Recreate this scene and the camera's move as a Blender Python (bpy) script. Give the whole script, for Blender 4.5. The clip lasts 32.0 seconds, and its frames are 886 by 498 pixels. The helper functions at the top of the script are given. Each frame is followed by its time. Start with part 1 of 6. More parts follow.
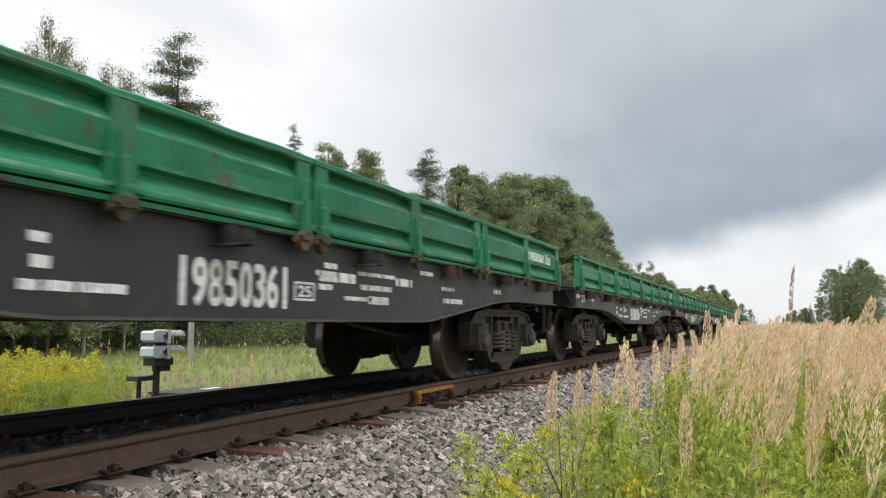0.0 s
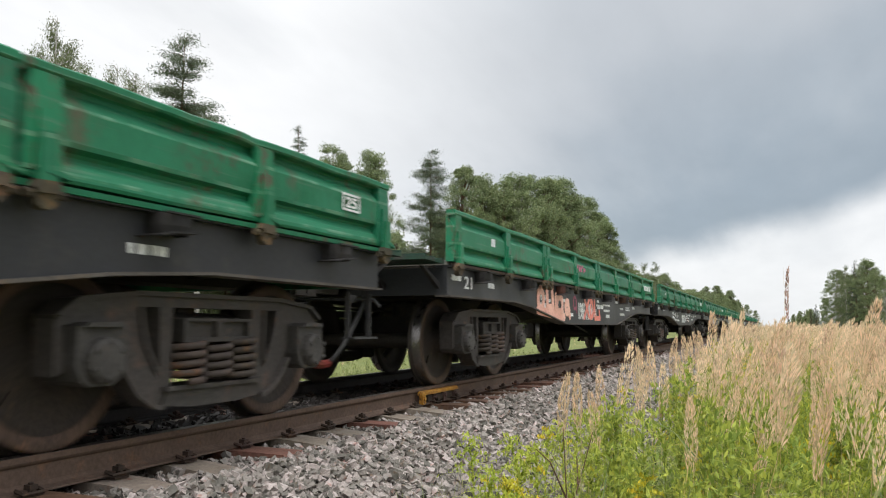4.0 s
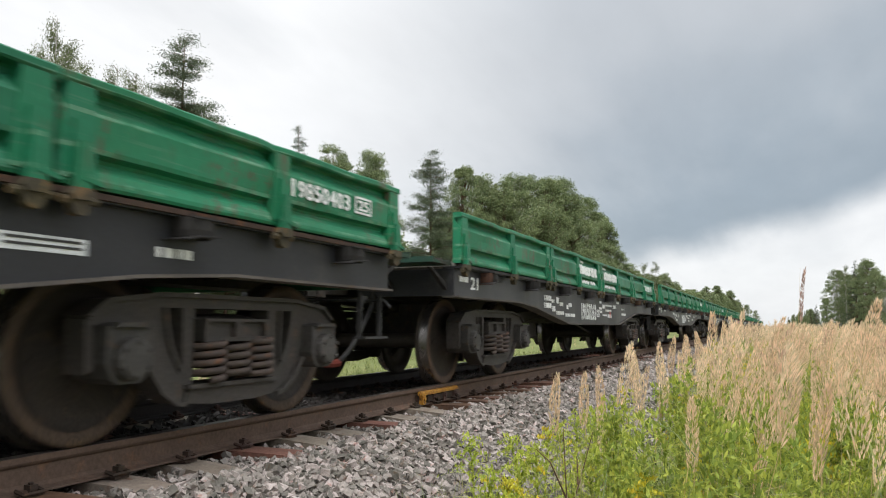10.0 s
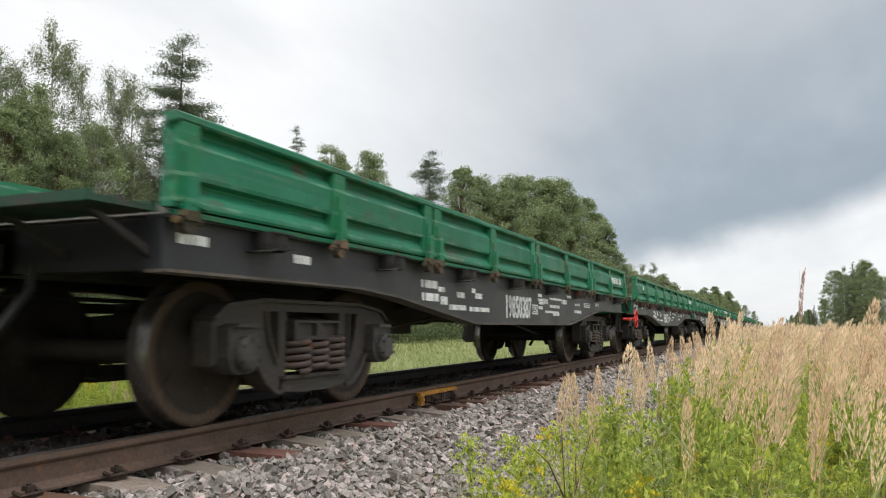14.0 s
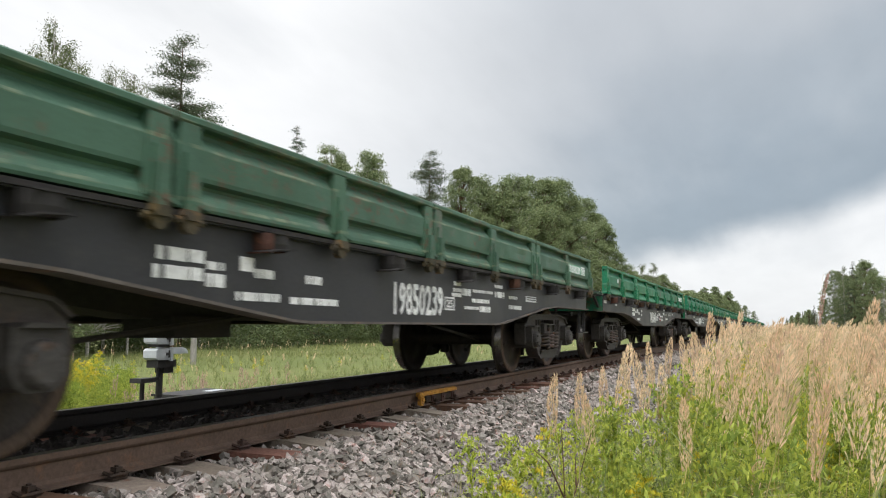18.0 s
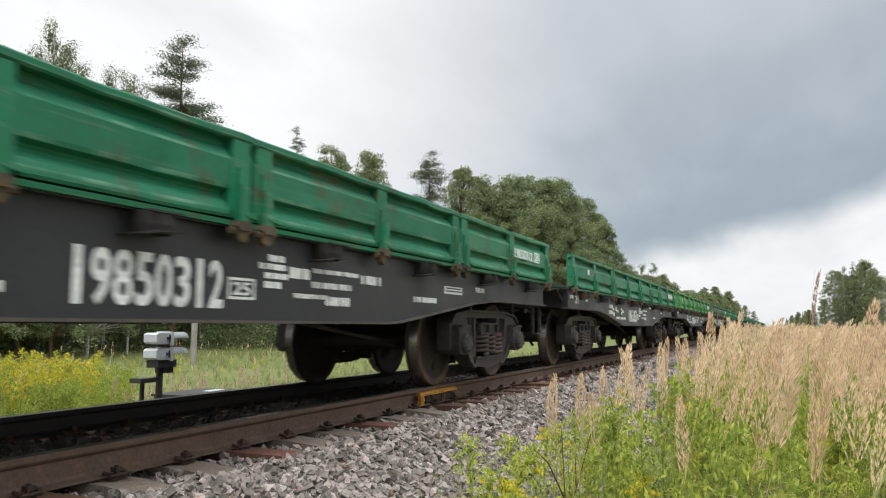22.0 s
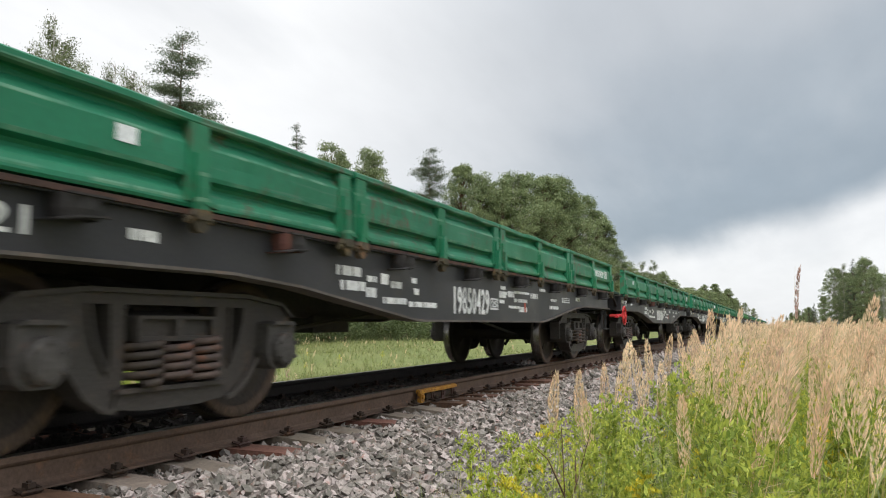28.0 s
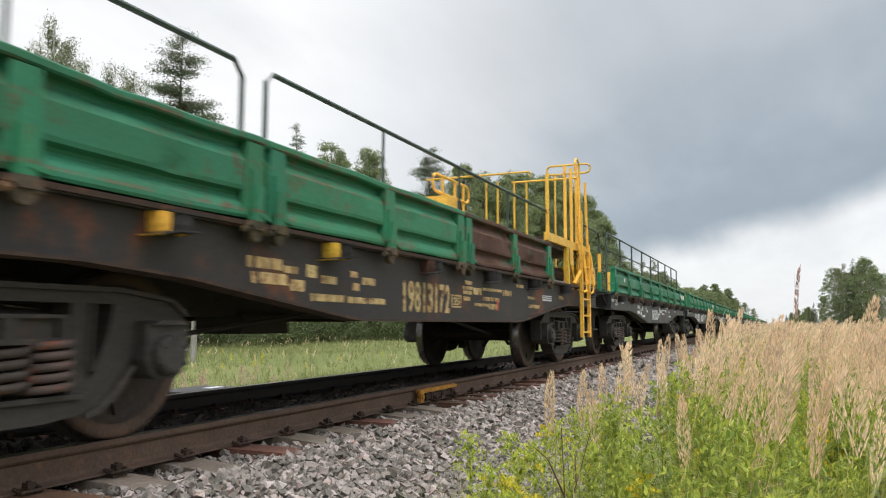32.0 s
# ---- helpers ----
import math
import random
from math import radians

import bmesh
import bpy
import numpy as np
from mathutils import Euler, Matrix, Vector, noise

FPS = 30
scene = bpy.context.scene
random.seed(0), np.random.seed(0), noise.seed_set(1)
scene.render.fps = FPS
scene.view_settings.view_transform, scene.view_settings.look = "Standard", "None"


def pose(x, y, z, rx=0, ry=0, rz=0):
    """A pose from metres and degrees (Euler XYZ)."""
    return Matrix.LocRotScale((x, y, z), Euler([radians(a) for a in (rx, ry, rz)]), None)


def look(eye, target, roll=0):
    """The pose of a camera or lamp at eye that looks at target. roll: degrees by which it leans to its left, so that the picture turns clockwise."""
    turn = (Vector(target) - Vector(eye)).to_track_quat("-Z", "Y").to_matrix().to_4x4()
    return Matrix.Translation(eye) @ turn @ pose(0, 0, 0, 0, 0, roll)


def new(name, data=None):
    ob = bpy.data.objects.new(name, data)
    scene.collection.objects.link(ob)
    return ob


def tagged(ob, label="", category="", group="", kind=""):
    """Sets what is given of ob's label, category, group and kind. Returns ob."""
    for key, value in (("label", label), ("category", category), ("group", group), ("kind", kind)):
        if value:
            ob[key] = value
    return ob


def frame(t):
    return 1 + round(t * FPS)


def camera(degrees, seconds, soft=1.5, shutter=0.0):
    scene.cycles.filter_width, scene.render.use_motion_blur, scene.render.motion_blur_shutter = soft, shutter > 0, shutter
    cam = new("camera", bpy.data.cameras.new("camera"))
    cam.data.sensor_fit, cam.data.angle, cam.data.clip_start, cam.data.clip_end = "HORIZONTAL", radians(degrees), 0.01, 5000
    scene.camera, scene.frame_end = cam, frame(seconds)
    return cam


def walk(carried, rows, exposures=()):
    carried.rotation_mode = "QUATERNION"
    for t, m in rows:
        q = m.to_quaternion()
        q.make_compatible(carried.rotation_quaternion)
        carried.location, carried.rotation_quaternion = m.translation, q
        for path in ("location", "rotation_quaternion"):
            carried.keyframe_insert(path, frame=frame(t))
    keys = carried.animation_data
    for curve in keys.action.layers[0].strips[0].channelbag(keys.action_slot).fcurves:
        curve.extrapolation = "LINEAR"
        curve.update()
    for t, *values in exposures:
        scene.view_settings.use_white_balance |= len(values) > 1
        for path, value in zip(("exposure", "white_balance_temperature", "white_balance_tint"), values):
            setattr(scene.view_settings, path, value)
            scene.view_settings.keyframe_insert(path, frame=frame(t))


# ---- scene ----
# camera: stands on the embankment beside the track; tiny drifts of its aim
# world: the track runs along +x, rail tops at z = 0, track centre at y = 0
EYE = (0.0, -4.262, 0.653)
DRIFT = ((0, -5, -3.5), (0.5, -4.2, -3), (1, -2.6, -3), (1.5, -1.3, -2.9), (2, -0.5, -2.6), (2.5, 0.9, -2.3), (3, 1.7, -1.7),
         (3.5, 2.3, -1.6), (5.5, 3.1, -1.8), (7, 3.6, -1.6), (8.5, 3.2, -1.5), (10, 2.8, -1.5), (11, 1.8, -1.3), (12.5, 0.4, -1.2),
         (14, 0, -0.4), (16.5, 0, 0), (22, 0, 0), (22.5, 0, -0.6), (23, 0, -1.3), (24, -0.1, -2.7), (25.5, -0.2, -3.5),
         (27.5, -0.2, -4.7), (29, -0.1, -5), (32, -0.3, -5))


def aim(dx, dy):
    yaw, tilt = radians(23.528 + dx * 0.0429), radians(5.826 + dy * 0.0429)
    way = Vector((math.cos(yaw) * math.cos(tilt), math.sin(yaw) * math.cos(tilt), math.sin(tilt)))
    return look(EYE, Vector(EYE) + way, 0.134)


cam = camera(60.79, 32.0, soft=1.1, shutter=0.16)
walk(cam, [(t, aim(dx, dy)) for t, dx, dy in DRIFT])

# ---- sky and light ----
SUN_EL, SUN_AZ = 66.0, -150.0


def sky():
    w = bpy.data.worlds.new("sky")
    scene.world = w
    w.use_nodes = True
    nt = w.node_tree
    nt.nodes.clear()
    N, L = nt.nodes.new, nt.links.new

    def math_node(op, a, b=None, c=None, clamp=False):
        n = N("ShaderNodeMath")
        n.operation, n.use_clamp = op, clamp
        for i, v in enumerate((a, b, c)):
            if v is None:
                continue
            if isinstance(v, (int, float)):
                n.inputs[i].default_value = v
            else:
                L(v, n.inputs[i])
        return n.outputs[0]

    def smooth(v, lo, hi):
        n = N("ShaderNodeMapRange")
        n.interpolation_type = "SMOOTHSTEP"
        L(v, n.inputs[0])
        n.inputs[1].default_value, n.inputs[2].default_value = lo, hi
        return n.outputs[0]

    co = N("ShaderNodeTexCoord").outputs["Generated"]
    sep = N("ShaderNodeSeparateXYZ")
    L(co, sep.inputs[0])
    x, y, z = sep.outputs
    zz = math_node("ADD", math_node("MAXIMUM", z, 0.0), 0.22)
    comb = N("ShaderNodeCombineXYZ")
    L(math_node("DIVIDE", x, zz), comb.inputs[0])
    L(math_node("DIVIDE", y, zz), comb.inputs[1])

    def fbm(scale, detail, rough, stretch=(1, 1, 1)):
        m = N("ShaderNodeMapping")
        m.inputs["Scale"].default_value = stretch
        L(comb.outputs[0], m.inputs[0])
        n = N("ShaderNodeTexNoise")
        n.inputs["Scale"].default_value, n.inputs["Detail"].default_value, n.inputs["Roughness"].default_value = scale, detail, rough
        L(m.outputs[0], n.inputs["Vector"])
        return n.outputs["Fac"]

    big, fine = fbm(0.9, 4, 0.5, (0.6, 1.2, 1)), fbm(2.6, 6, 0.55, (0.5, 1.2, 1))
    wob = math_node("ADD", math_node("MULTIPLY", math_node("SUBTRACT", big, 0.5), 0.16),
                    math_node("MULTIPLY", math_node("SUBTRACT", fine, 0.5), 0.07))
    # a slate-grey rain cloud hangs over the line ahead, its base clear of the horizon
    az = math_node("ARCTAN2", y, x)
    base = math_node("SUBTRACT", 0.115, math_node("MULTIPLY", az, 0.32))
    above = math_node("ADD", math_node("SUBTRACT", z, base), math_node("MULTIPLY", wob, 0.55))
    bank = math_node("MULTIPLY", smooth(above, -0.012, 0.045), math_node("SUBTRACT", 1.0, smooth(math_node("ADD", above, wob), 0.07, 0.30)))
    side = math_node("SUBTRACT", 1.0, smooth(math_node("ADD", az, math_node("MULTIPLY", wob, 1.6)), 0.12, 0.52))
    back = smooth(az, -1.3, -0.5)
    dark = math_node("MULTIPLY", math_node("MULTIPLY", bank, side), back)
    veil = math_node("MULTIPLY", smooth(math_node("ADD", big, math_node("MULTIPLY", fine, 0.5)), 0.66, 1.0), 0.34)
    upper = math_node("MULTIPLY", smooth(above, 0.05, 0.2), math_node("MULTIPLY", math_node("SUBTRACT", 1.0, smooth(math_node("ADD", az, wob), 0.16, 0.7)), 0.92))
    grey = math_node("MAXIMUM", veil, upper, clamp=True)

    def mix(f, a, b):
        n = N("ShaderNodeMix")
        n.data_type = "RGBA"
        L(f, n.inputs["Factor"])
        for k, v in ((6, a), (7, b)):
            if isinstance(v, tuple):
                n.inputs[k].default_value = (*v, 1)
            else:
                L(v, n.inputs[k])
        return n.outputs[2]

    cloud = mix(grey, (0.845, 0.85, 0.855), (0.44, 0.47, 0.505))
    low = math_node("SUBTRACT", 1.0, smooth(z, 0.0, 0.16))
    cloud = mix(math_node("MULTIPLY", low, 0.62), cloud, (0.65, 0.67, 0.695))
    cloud = mix(math_node("MULTIPLY", dark, 0.93), cloud, (0.262, 0.318, 0.372))
    # an overcast sky is brighter overhead than at the horizon
    lift = math_node("ADD", 1.0, math_node("MULTIPLY", smooth(z, 0.36, 0.95), 2.5))
    vm = N("ShaderNodeVectorMath")
    vm.operation = "SCALE"
    L(cloud, vm.inputs[0])
    L(lift, vm.inputs["Scale"])
    cloud = vm.outputs[0]
    puff = math_node("ADD", 0.93, math_node("MULTIPLY", fbm(5.5, 6, 0.6, (0.6, 1.1, 1)), 0.14))
    vm2 = N("ShaderNodeVectorMath")
    vm2.operation = "SCALE"
    L(cloud, vm2.inputs[0])
    L(puff, vm2.inputs["Scale"])
    cloud = vm2.outputs[0]
    nish = N("ShaderNodeTexSky")
    nish.sky_type, nish.sun_disc = "NISHITA", False
    nish.sun_elevation, nish.sun_rotation = radians(SUN_EL), radians(90 - SUN_AZ)
    bg1, bg2, ms, out = N("ShaderNodeBackground"), N("ShaderNodeBackground"), N("ShaderNodeMixShader"), N("ShaderNodeOutputWorld")
    L(nish.outputs[0], bg1.inputs[0])
    bg1.inputs[1].default_value = 0.1
    L(cloud, bg2.inputs[0])
    bg2.inputs[1].default_value = 1.0
    ms.inputs[0].default_value = 0.94
    L(bg1.outputs[0], ms.inputs[1])
    L(bg2.outputs[0], ms.inputs[2])
    L(ms.outputs[0], out.inputs[0])


sky()
sun_data = bpy.data.lights.new("sun", "SUN")
sun_data.energy, sun_data.angle, sun_data.color = 1.5, radians(30), (1.0, 0.96, 0.9)
sun = new("sun", sun_data)
sun.matrix_world = look((0, 0, 60), Vector((0, 0, 60)) - Vector((math.cos(radians(SUN_AZ)) * math.cos(radians(SUN_EL)), math.sin(radians(SUN_AZ)) * math.cos(radians(SUN_EL)), math.sin(radians(SUN_EL)))))
scene.view_settings.exposure = 0.31


# ---- materials ----
def paint(name, c1, c2, c3=None, rough=0.6, metal=0.0, scale=3.0, fine=40.0, patch=(0.55, 0.7), bump=0.15, vary=0.12, island=False,
          translucent=0.0, streak=1.0, grain=0.25, dist=0.01, scratch=None, ridges=None, rust=None):
    """Base c1, mottled towards c2, with patches of c3; vary: how far whole objects (or islands) differ in value."""
    m = bpy.data.materials.new(name)
    m.use_nodes = True
    nt = m.node_tree
    N, L = nt.nodes.new, nt.links.new
    b = nt.nodes["Principled BSDF"]
    tc, info, geo = N("ShaderNodeTexCoord"), N("ShaderNodeObjectInfo"), N("ShaderNodeNewGeometry")
    rnd = geo.outputs["Random Per Island"] if island else info.outputs["Random"]
    mp = N("ShaderNodeMapping")
    mp.inputs["Scale"].default_value = (1, 1, streak)
    L(tc.outputs["Object"], mp.inputs[0])
    off = N("ShaderNodeVectorMath")
    off.operation = "SCALE"
    off.inputs[0].default_value = (37.0, 19.0, 11.0)
    L(info.outputs["Random"], off.inputs["Scale"])
    L(off.outputs[0], mp.inputs["Location"])

    def noise_fac(s, d, r=0.55):
        n = N("ShaderNodeTexNoise")
        n.inputs["Scale"].default_value, n.inputs["Detail"].default_value, n.inputs["Roughness"].default_value = s, d, r
        L(mp.outputs[0], n.inputs["Vector"])
        return n.outputs["Fac"]

    def mix(f, a, c, kind="MIX"):
        n = N("ShaderNodeMix")
        n.data_type, n.blend_type = "RGBA", kind
        if isinstance(f, float):
            n.inputs["Factor"].default_value = f
        else:
            L(f, n.inputs["Factor"])
        for k, v in ((6, a), (7, c)):
            if isinstance(v, tuple):
                n.inputs[k].default_value = (*v, 1)
            else:
                L(v, n.inputs[k])
        return n.outputs[2]

    def ramp(v, lo, hi, to=1.0):
        n = N("ShaderNodeMapRange")
        n.interpolation_type = "SMOOTHSTEP"
        L(v, n.inputs[0])
        n.inputs[1].default_value, n.inputs[2].default_value, n.inputs[4].default_value = lo, hi, to
        return n.outputs[0]

    big, small = noise_fac(scale, 5), noise_fac(fine, 4, 0.6)
    col = mix(ramp(big, 0.3, 0.7), c1, c2)
    if c3:
        col = mix(ramp(noise_fac(scale * 1.7, 7, 0.65), *patch), col, c3)
    if scratch:
        # long thin scuffs along the panel
        m2, n2 = N("ShaderNodeMapping"), N("ShaderNodeTexNoise")
        m2.inputs["Scale"].default_value = (0.8, 1, 22)
        L(tc.outputs["Object"], m2.inputs[0])
        L(off.outputs[0], m2.inputs["Location"])
        L(m2.outputs[0], n2.inputs["Vector"])
        n2.inputs["Scale"].default_value, n2.inputs["Detail"].default_value = 1.6, 6
        col = mix(ramp(n2.outputs["Fac"], 0.58, 0.72, 0.75), col, scratch)
    if ridges:
        # paint worn through along the pressed folds
        sp = N("ShaderNodeSeparateXYZ")
        L(tc.outputs["Object"], sp.inputs[0])
        for at in ridges[:-1]:
            d = N("ShaderNodeMath")
            d.operation, d.inputs[1].default_value, d.inputs[2].default_value = "COMPARE", at, 0.011
            L(sp.outputs[2], d.inputs[0])
            k = N("ShaderNodeMath")
            k.operation = "MULTIPLY"
            L(d.outputs[0], k.inputs[0])
            L(ramp(noise_fac(3.1, 6, 0.7), 0.44, 0.62, 0.8), k.inputs[1])
            col = mix(k.outputs[0], col, ridges[-1])
    if rust:
        # small chips and rubbed spots, clustered
        k = N("ShaderNodeMath")
        k.operation = "MULTIPLY"
        L(ramp(noise_fac(14.0, 6, 0.75), 0.5, 0.62, 0.85), k.inputs[0])
        L(ramp(noise_fac(1.7, 4), 0.47, 0.62), k.inputs[1])
        col = mix(k.outputs[0], col, rust)
    if grain:
        g = N("ShaderNodeMapRange")
        L(small, g.inputs[0])
        g.inputs[1].default_value, g.inputs[2].default_value, g.inputs[3].default_value, g.inputs[4].default_value = 0.3, 0.7, 1 - grain, 1 + grain
        col = mix(1.0, col, g.outputs[0], "MULTIPLY")
    if vary:
        hs = N("ShaderNodeHueSaturation")
        v = N("ShaderNodeMapRange")
        L(rnd, v.inputs[0])
        v.inputs[3].default_value, v.inputs[4].default_value = 1 - vary, 1 + vary
        L(v.outputs[0], hs.inputs["Value"])
        h = N("ShaderNodeMapRange")
        L(rnd, h.inputs[0])
        h.inputs[3].default_value, h.inputs[4].default_value = 0.5 + vary * 0.06, 0.5 - vary * 0.06
        L(h.outputs[0], hs.inputs["Hue"])
        L(col, hs.inputs["Color"])
        col = hs.outputs[0]
    L(col, b.inputs["Base Color"])
    L(ramp(big, 0.2, 0.8, 0.2), N("ShaderNodeMath").inputs[0])
    ra = nt.nodes[-1]
    ra.operation = "ADD"
    ra.inputs[1].default_value = rough - 0.1
    L(ra.outputs[0], b.inputs["Roughness"])
    b.inputs["Metallic"].default_value = metal
    b.inputs["Specular IOR Level"].default_value = 0.28
    if bump:
        bp = N("ShaderNodeBump")
        bp.inputs["Strength"].default_value, bp.inputs["Distance"].default_value = bump, dist
        L(small, bp.inputs["Height"])
        L(bp.outputs[0], b.inputs["Normal"])
    if translucent:
        t, ms = N("ShaderNodeBsdfTranslucent"), N("ShaderNodeMixShader")
        L(col, t.inputs[0])
        ms.inputs[0].default_value = translucent
        L(b.outputs[0], ms.inputs[1])
        L(t.outputs[0], ms.inputs[2])
        L(ms.outputs[0], nt.nodes["Material Output"].inputs[0])
    return m


GREEN = paint("green_paint", (0.01, 0.152, 0.074), (0.012, 0.122, 0.059), (0.075, 0.08, 0.048), rough=0.55, scale=1.3, scratch=(0.06, 0.155, 0.095), ridges=(0.04, 0.18, 0.348, 0.472, (0.11, 0.235, 0.15)), rust=(0.085, 0.05, 0.034), patch=(0.58, 0.68), vary=0.1, streak=0.5, bump=0.06, grain=0.1)
# GREEN_SHADE: end-board green darkened to paint in the shade on the undersides
GREEN_SHADE = paint("shaded_green_paint", (0.014, 0.05, 0.032), (0.02, 0.038, 0.028), (0.04, 0.036, 0.03), rough=0.7, scale=2, patch=(0.5, 0.62), vary=0.25, bump=0.1)
PALE_GREEN = paint("pale_green_patch", (0.07, 0.27, 0.16), (0.05, 0.24, 0.13), (0.16, 0.34, 0.24), rough=0.55, scale=6, vary=0.15, bump=0.0)
GREEN_BRIGHT = paint("bright_green_paint", (0.028, 0.2, 0.05), (0.03, 0.16, 0.04), (0.13, 0.10, 0.05), rough=0.5, scale=1.5, scratch=(0.12, 0.2, 0.09), ridges=(0.04, 0.18, 0.348, 0.472, (0.2, 0.27, 0.14)), rust=(0.14, 0.08, 0.045), patch=(0.6, 0.72), vary=0.12, bump=0.06, grain=0.12)
GREEN_GREY = paint("faded_green_paint", (0.055, 0.12, 0.08), (0.045, 0.095, 0.062), (0.12, 0.12, 0.1), rough=0.6, scale=1.5, ridges=(0.046, 0.348, 0.472, (0.17, 0.2, 0.13)), rust=(0.12, 0.06, 0.04), patch=(0.58, 0.72), vary=0.12, bump=0.06, grain=0.12)
GREEN_RUST = paint("rusty_green_paint", (0.025, 0.17, 0.09), (0.03, 0.14, 0.07), (0.1, 0.05, 0.03), rough=0.6, scale=1.4, ridges=(0.046, 0.348, 0.472, (0.13, 0.07, 0.045)), rust=(0.12, 0.055, 0.03), patch=(0.6, 0.68), vary=0.14, bump=0.1, grain=0.15)
BROWN_RUST = paint("rust_brown_board", (0.09, 0.042, 0.03), (0.065, 0.035, 0.028), (0.03, 0.1, 0.06), rough=0.8, scale=1.6, ridges=(0.046, 0.348, 0.472, (0.13, 0.07, 0.045)), rust=(0.13, 0.06, 0.035), patch=(0.55, 0.66), vary=0.1, bump=0.15, grain=0.2)
BLACK = paint("black_frame_paint", (0.024, 0.0248, 0.028), (0.03, 0.031, 0.034), (0.05, 0.047, 0.045), rough=0.5, scale=1.2, patch=(0.55, 0.75), vary=0.1, bump=0.05, grain=0.15)
BLACK_RUST = paint("rusty_black_paint", (0.028, 0.026, 0.026), (0.04, 0.034, 0.03), (0.11, 0.042, 0.02), rough=0.65, scale=0.8, patch=(0.53, 0.66), vary=0.1, bump=0.12, grain=0.2)
FLANGE = paint("pale_flange", (0.10, 0.088, 0.078), (0.075, 0.066, 0.06), (0.12, 0.085, 0.06), rough=0.8, scale=3, vary=0.15, bump=0.1)
RUSTY = paint("rusty_steel", (0.062, 0.038, 0.029), (0.042, 0.029, 0.024), (0.105, 0.048, 0.025), rough=0.8, scale=6, patch=(0.55, 0.66), vary=0.3, bump=0.2)
POCKET = paint("pocket_steel", (0.024, 0.022, 0.022), (0.018, 0.017, 0.017), (0.05, 0.036, 0.028), rough=0.7, scale=6, patch=(0.57, 0.7), vary=0.25, bump=0.15)
POCKET_RUST = paint("rust_red_pocket", (0.085, 0.04, 0.027), (0.06, 0.033, 0.025), (0.13, 0.055, 0.03), rough=0.8, scale=6, patch=(0.55, 0.7), vary=0.3, bump=0.15)
HINGE = paint("rusty_hinge_steel", (0.072, 0.058, 0.034), (0.042, 0.036, 0.027), (0.13, 0.08, 0.036), rough=0.8, scale=9, patch=(0.52, 0.64), vary=0.4, bump=0.2)
BOGIE = paint("grimy_cast_steel", (0.042, 0.039, 0.036), (0.054, 0.047, 0.043), (0.085, 0.058, 0.044), rough=0.7, scale=4, patch=(0.56, 0.7), vary=0.15, bump=0.3)
AXLE_GREY = paint("dusty_axle_box", (0.06, 0.056, 0.053), (0.044, 0.041, 0.038), (0.085, 0.057, 0.042), rough=0.7, scale=7, patch=(0.56, 0.7), vary=0.2, bump=0.2)
SPRING = paint("spring_steel", (0.075, 0.055, 0.045), (0.05, 0.04, 0.036), (0.13, 0.06, 0.03), rough=0.7, scale=7, patch=(0.55, 0.66), vary=0.3)
UNDER = paint("underframe_black", (0.042, 0.04, 0.039), (0.055, 0.05, 0.046), rough=0.9, scale=3, vary=0.1)
WHEEL = paint("wheel_steel", (0.036, 0.03, 0.027), (0.046, 0.037, 0.031), (0.065, 0.045, 0.033), rough=0.65, metal=0.2, scale=5, vary=0.1)
RIM = paint("rust_brown_wheel_rim", (0.09, 0.058, 0.041), (0.066, 0.046, 0.036), (0.12, 0.072, 0.045), rough=0.7, scale=6, vary=0.15, bump=0.05)
TREAD = paint("polished_tread", (0.16, 0.15, 0.145), (0.11, 0.105, 0.1), rough=0.3, metal=0.9, scale=8, vary=0.05, bump=0.03)
WHITE = paint("white_stencil_paint", (0.72, 0.73, 0.73), (0.6, 0.61, 0.61), (0.2, 0.2, 0.2), rough=0.6, scale=9, patch=(0.6, 0.75), vary=0.08, bump=0.0)
OCHRE = paint("yellowed_stencil_paint", (0.55, 0.42, 0.2), (0.45, 0.3, 0.13), (0.16, 0.07, 0.03), rough=0.6, scale=9, patch=(0.5, 0.65), vary=0.08, bump=0.0)
PINK = paint("salmon_spray_paint", (0.8, 0.46, 0.36), (0.72, 0.36, 0.28), (0.6, 0.25, 0.22), rough=0.5, scale=3, patch=(0.55, 0.75), vary=0.1, bump=0.0)
MAGENTA = paint("magenta_spray_paint", (0.42, 0.08, 0.17), (0.3, 0.07, 0.12), rough=0.5, scale=6, vary=0.1, bump=0.0)
CORAL = paint("coral_spray_paint", (0.75, 0.2, 0.14), (0.68, 0.26, 0.2), rough=0.5, scale=6, vary=0.1, bump=0.0)
RED = paint("red_paint", (0.5, 0.05, 0.035), (0.4, 0.045, 0.03), rough=0.5, scale=9, vary=0.15, bump=0.05)
YELLOW = paint("yellow_paint", (0.72, 0.42, 0.055), (0.62, 0.35, 0.05), (0.25, 0.11, 0.03), rough=0.5, scale=4, patch=(0.6, 0.68), vary=0.12, bump=0.05)
CLAMP_YELLOW = paint("worn_yellow_paint", (0.42, 0.22, 0.03), (0.34, 0.16, 0.025), (0.16, 0.075, 0.03), rough=0.6, scale=14, patch=(0.52, 0.64), vary=0.1)
RAILING = paint("grey_green_rail_paint", (0.045, 0.07, 0.058), (0.035, 0.05, 0.045), rough=0.5, scale=6, vary=0.1, bump=0.05)
HOSE_RED = paint("dull_red_casting", (0.2, 0.035, 0.025), (0.14, 0.03, 0.022), rough=0.7, scale=9, vary=0.15)
RUBBER = paint("black_rubber", (0.012, 0.012, 0.012), (0.018, 0.018, 0.018), rough=0.6, scale=20, vary=0.05)
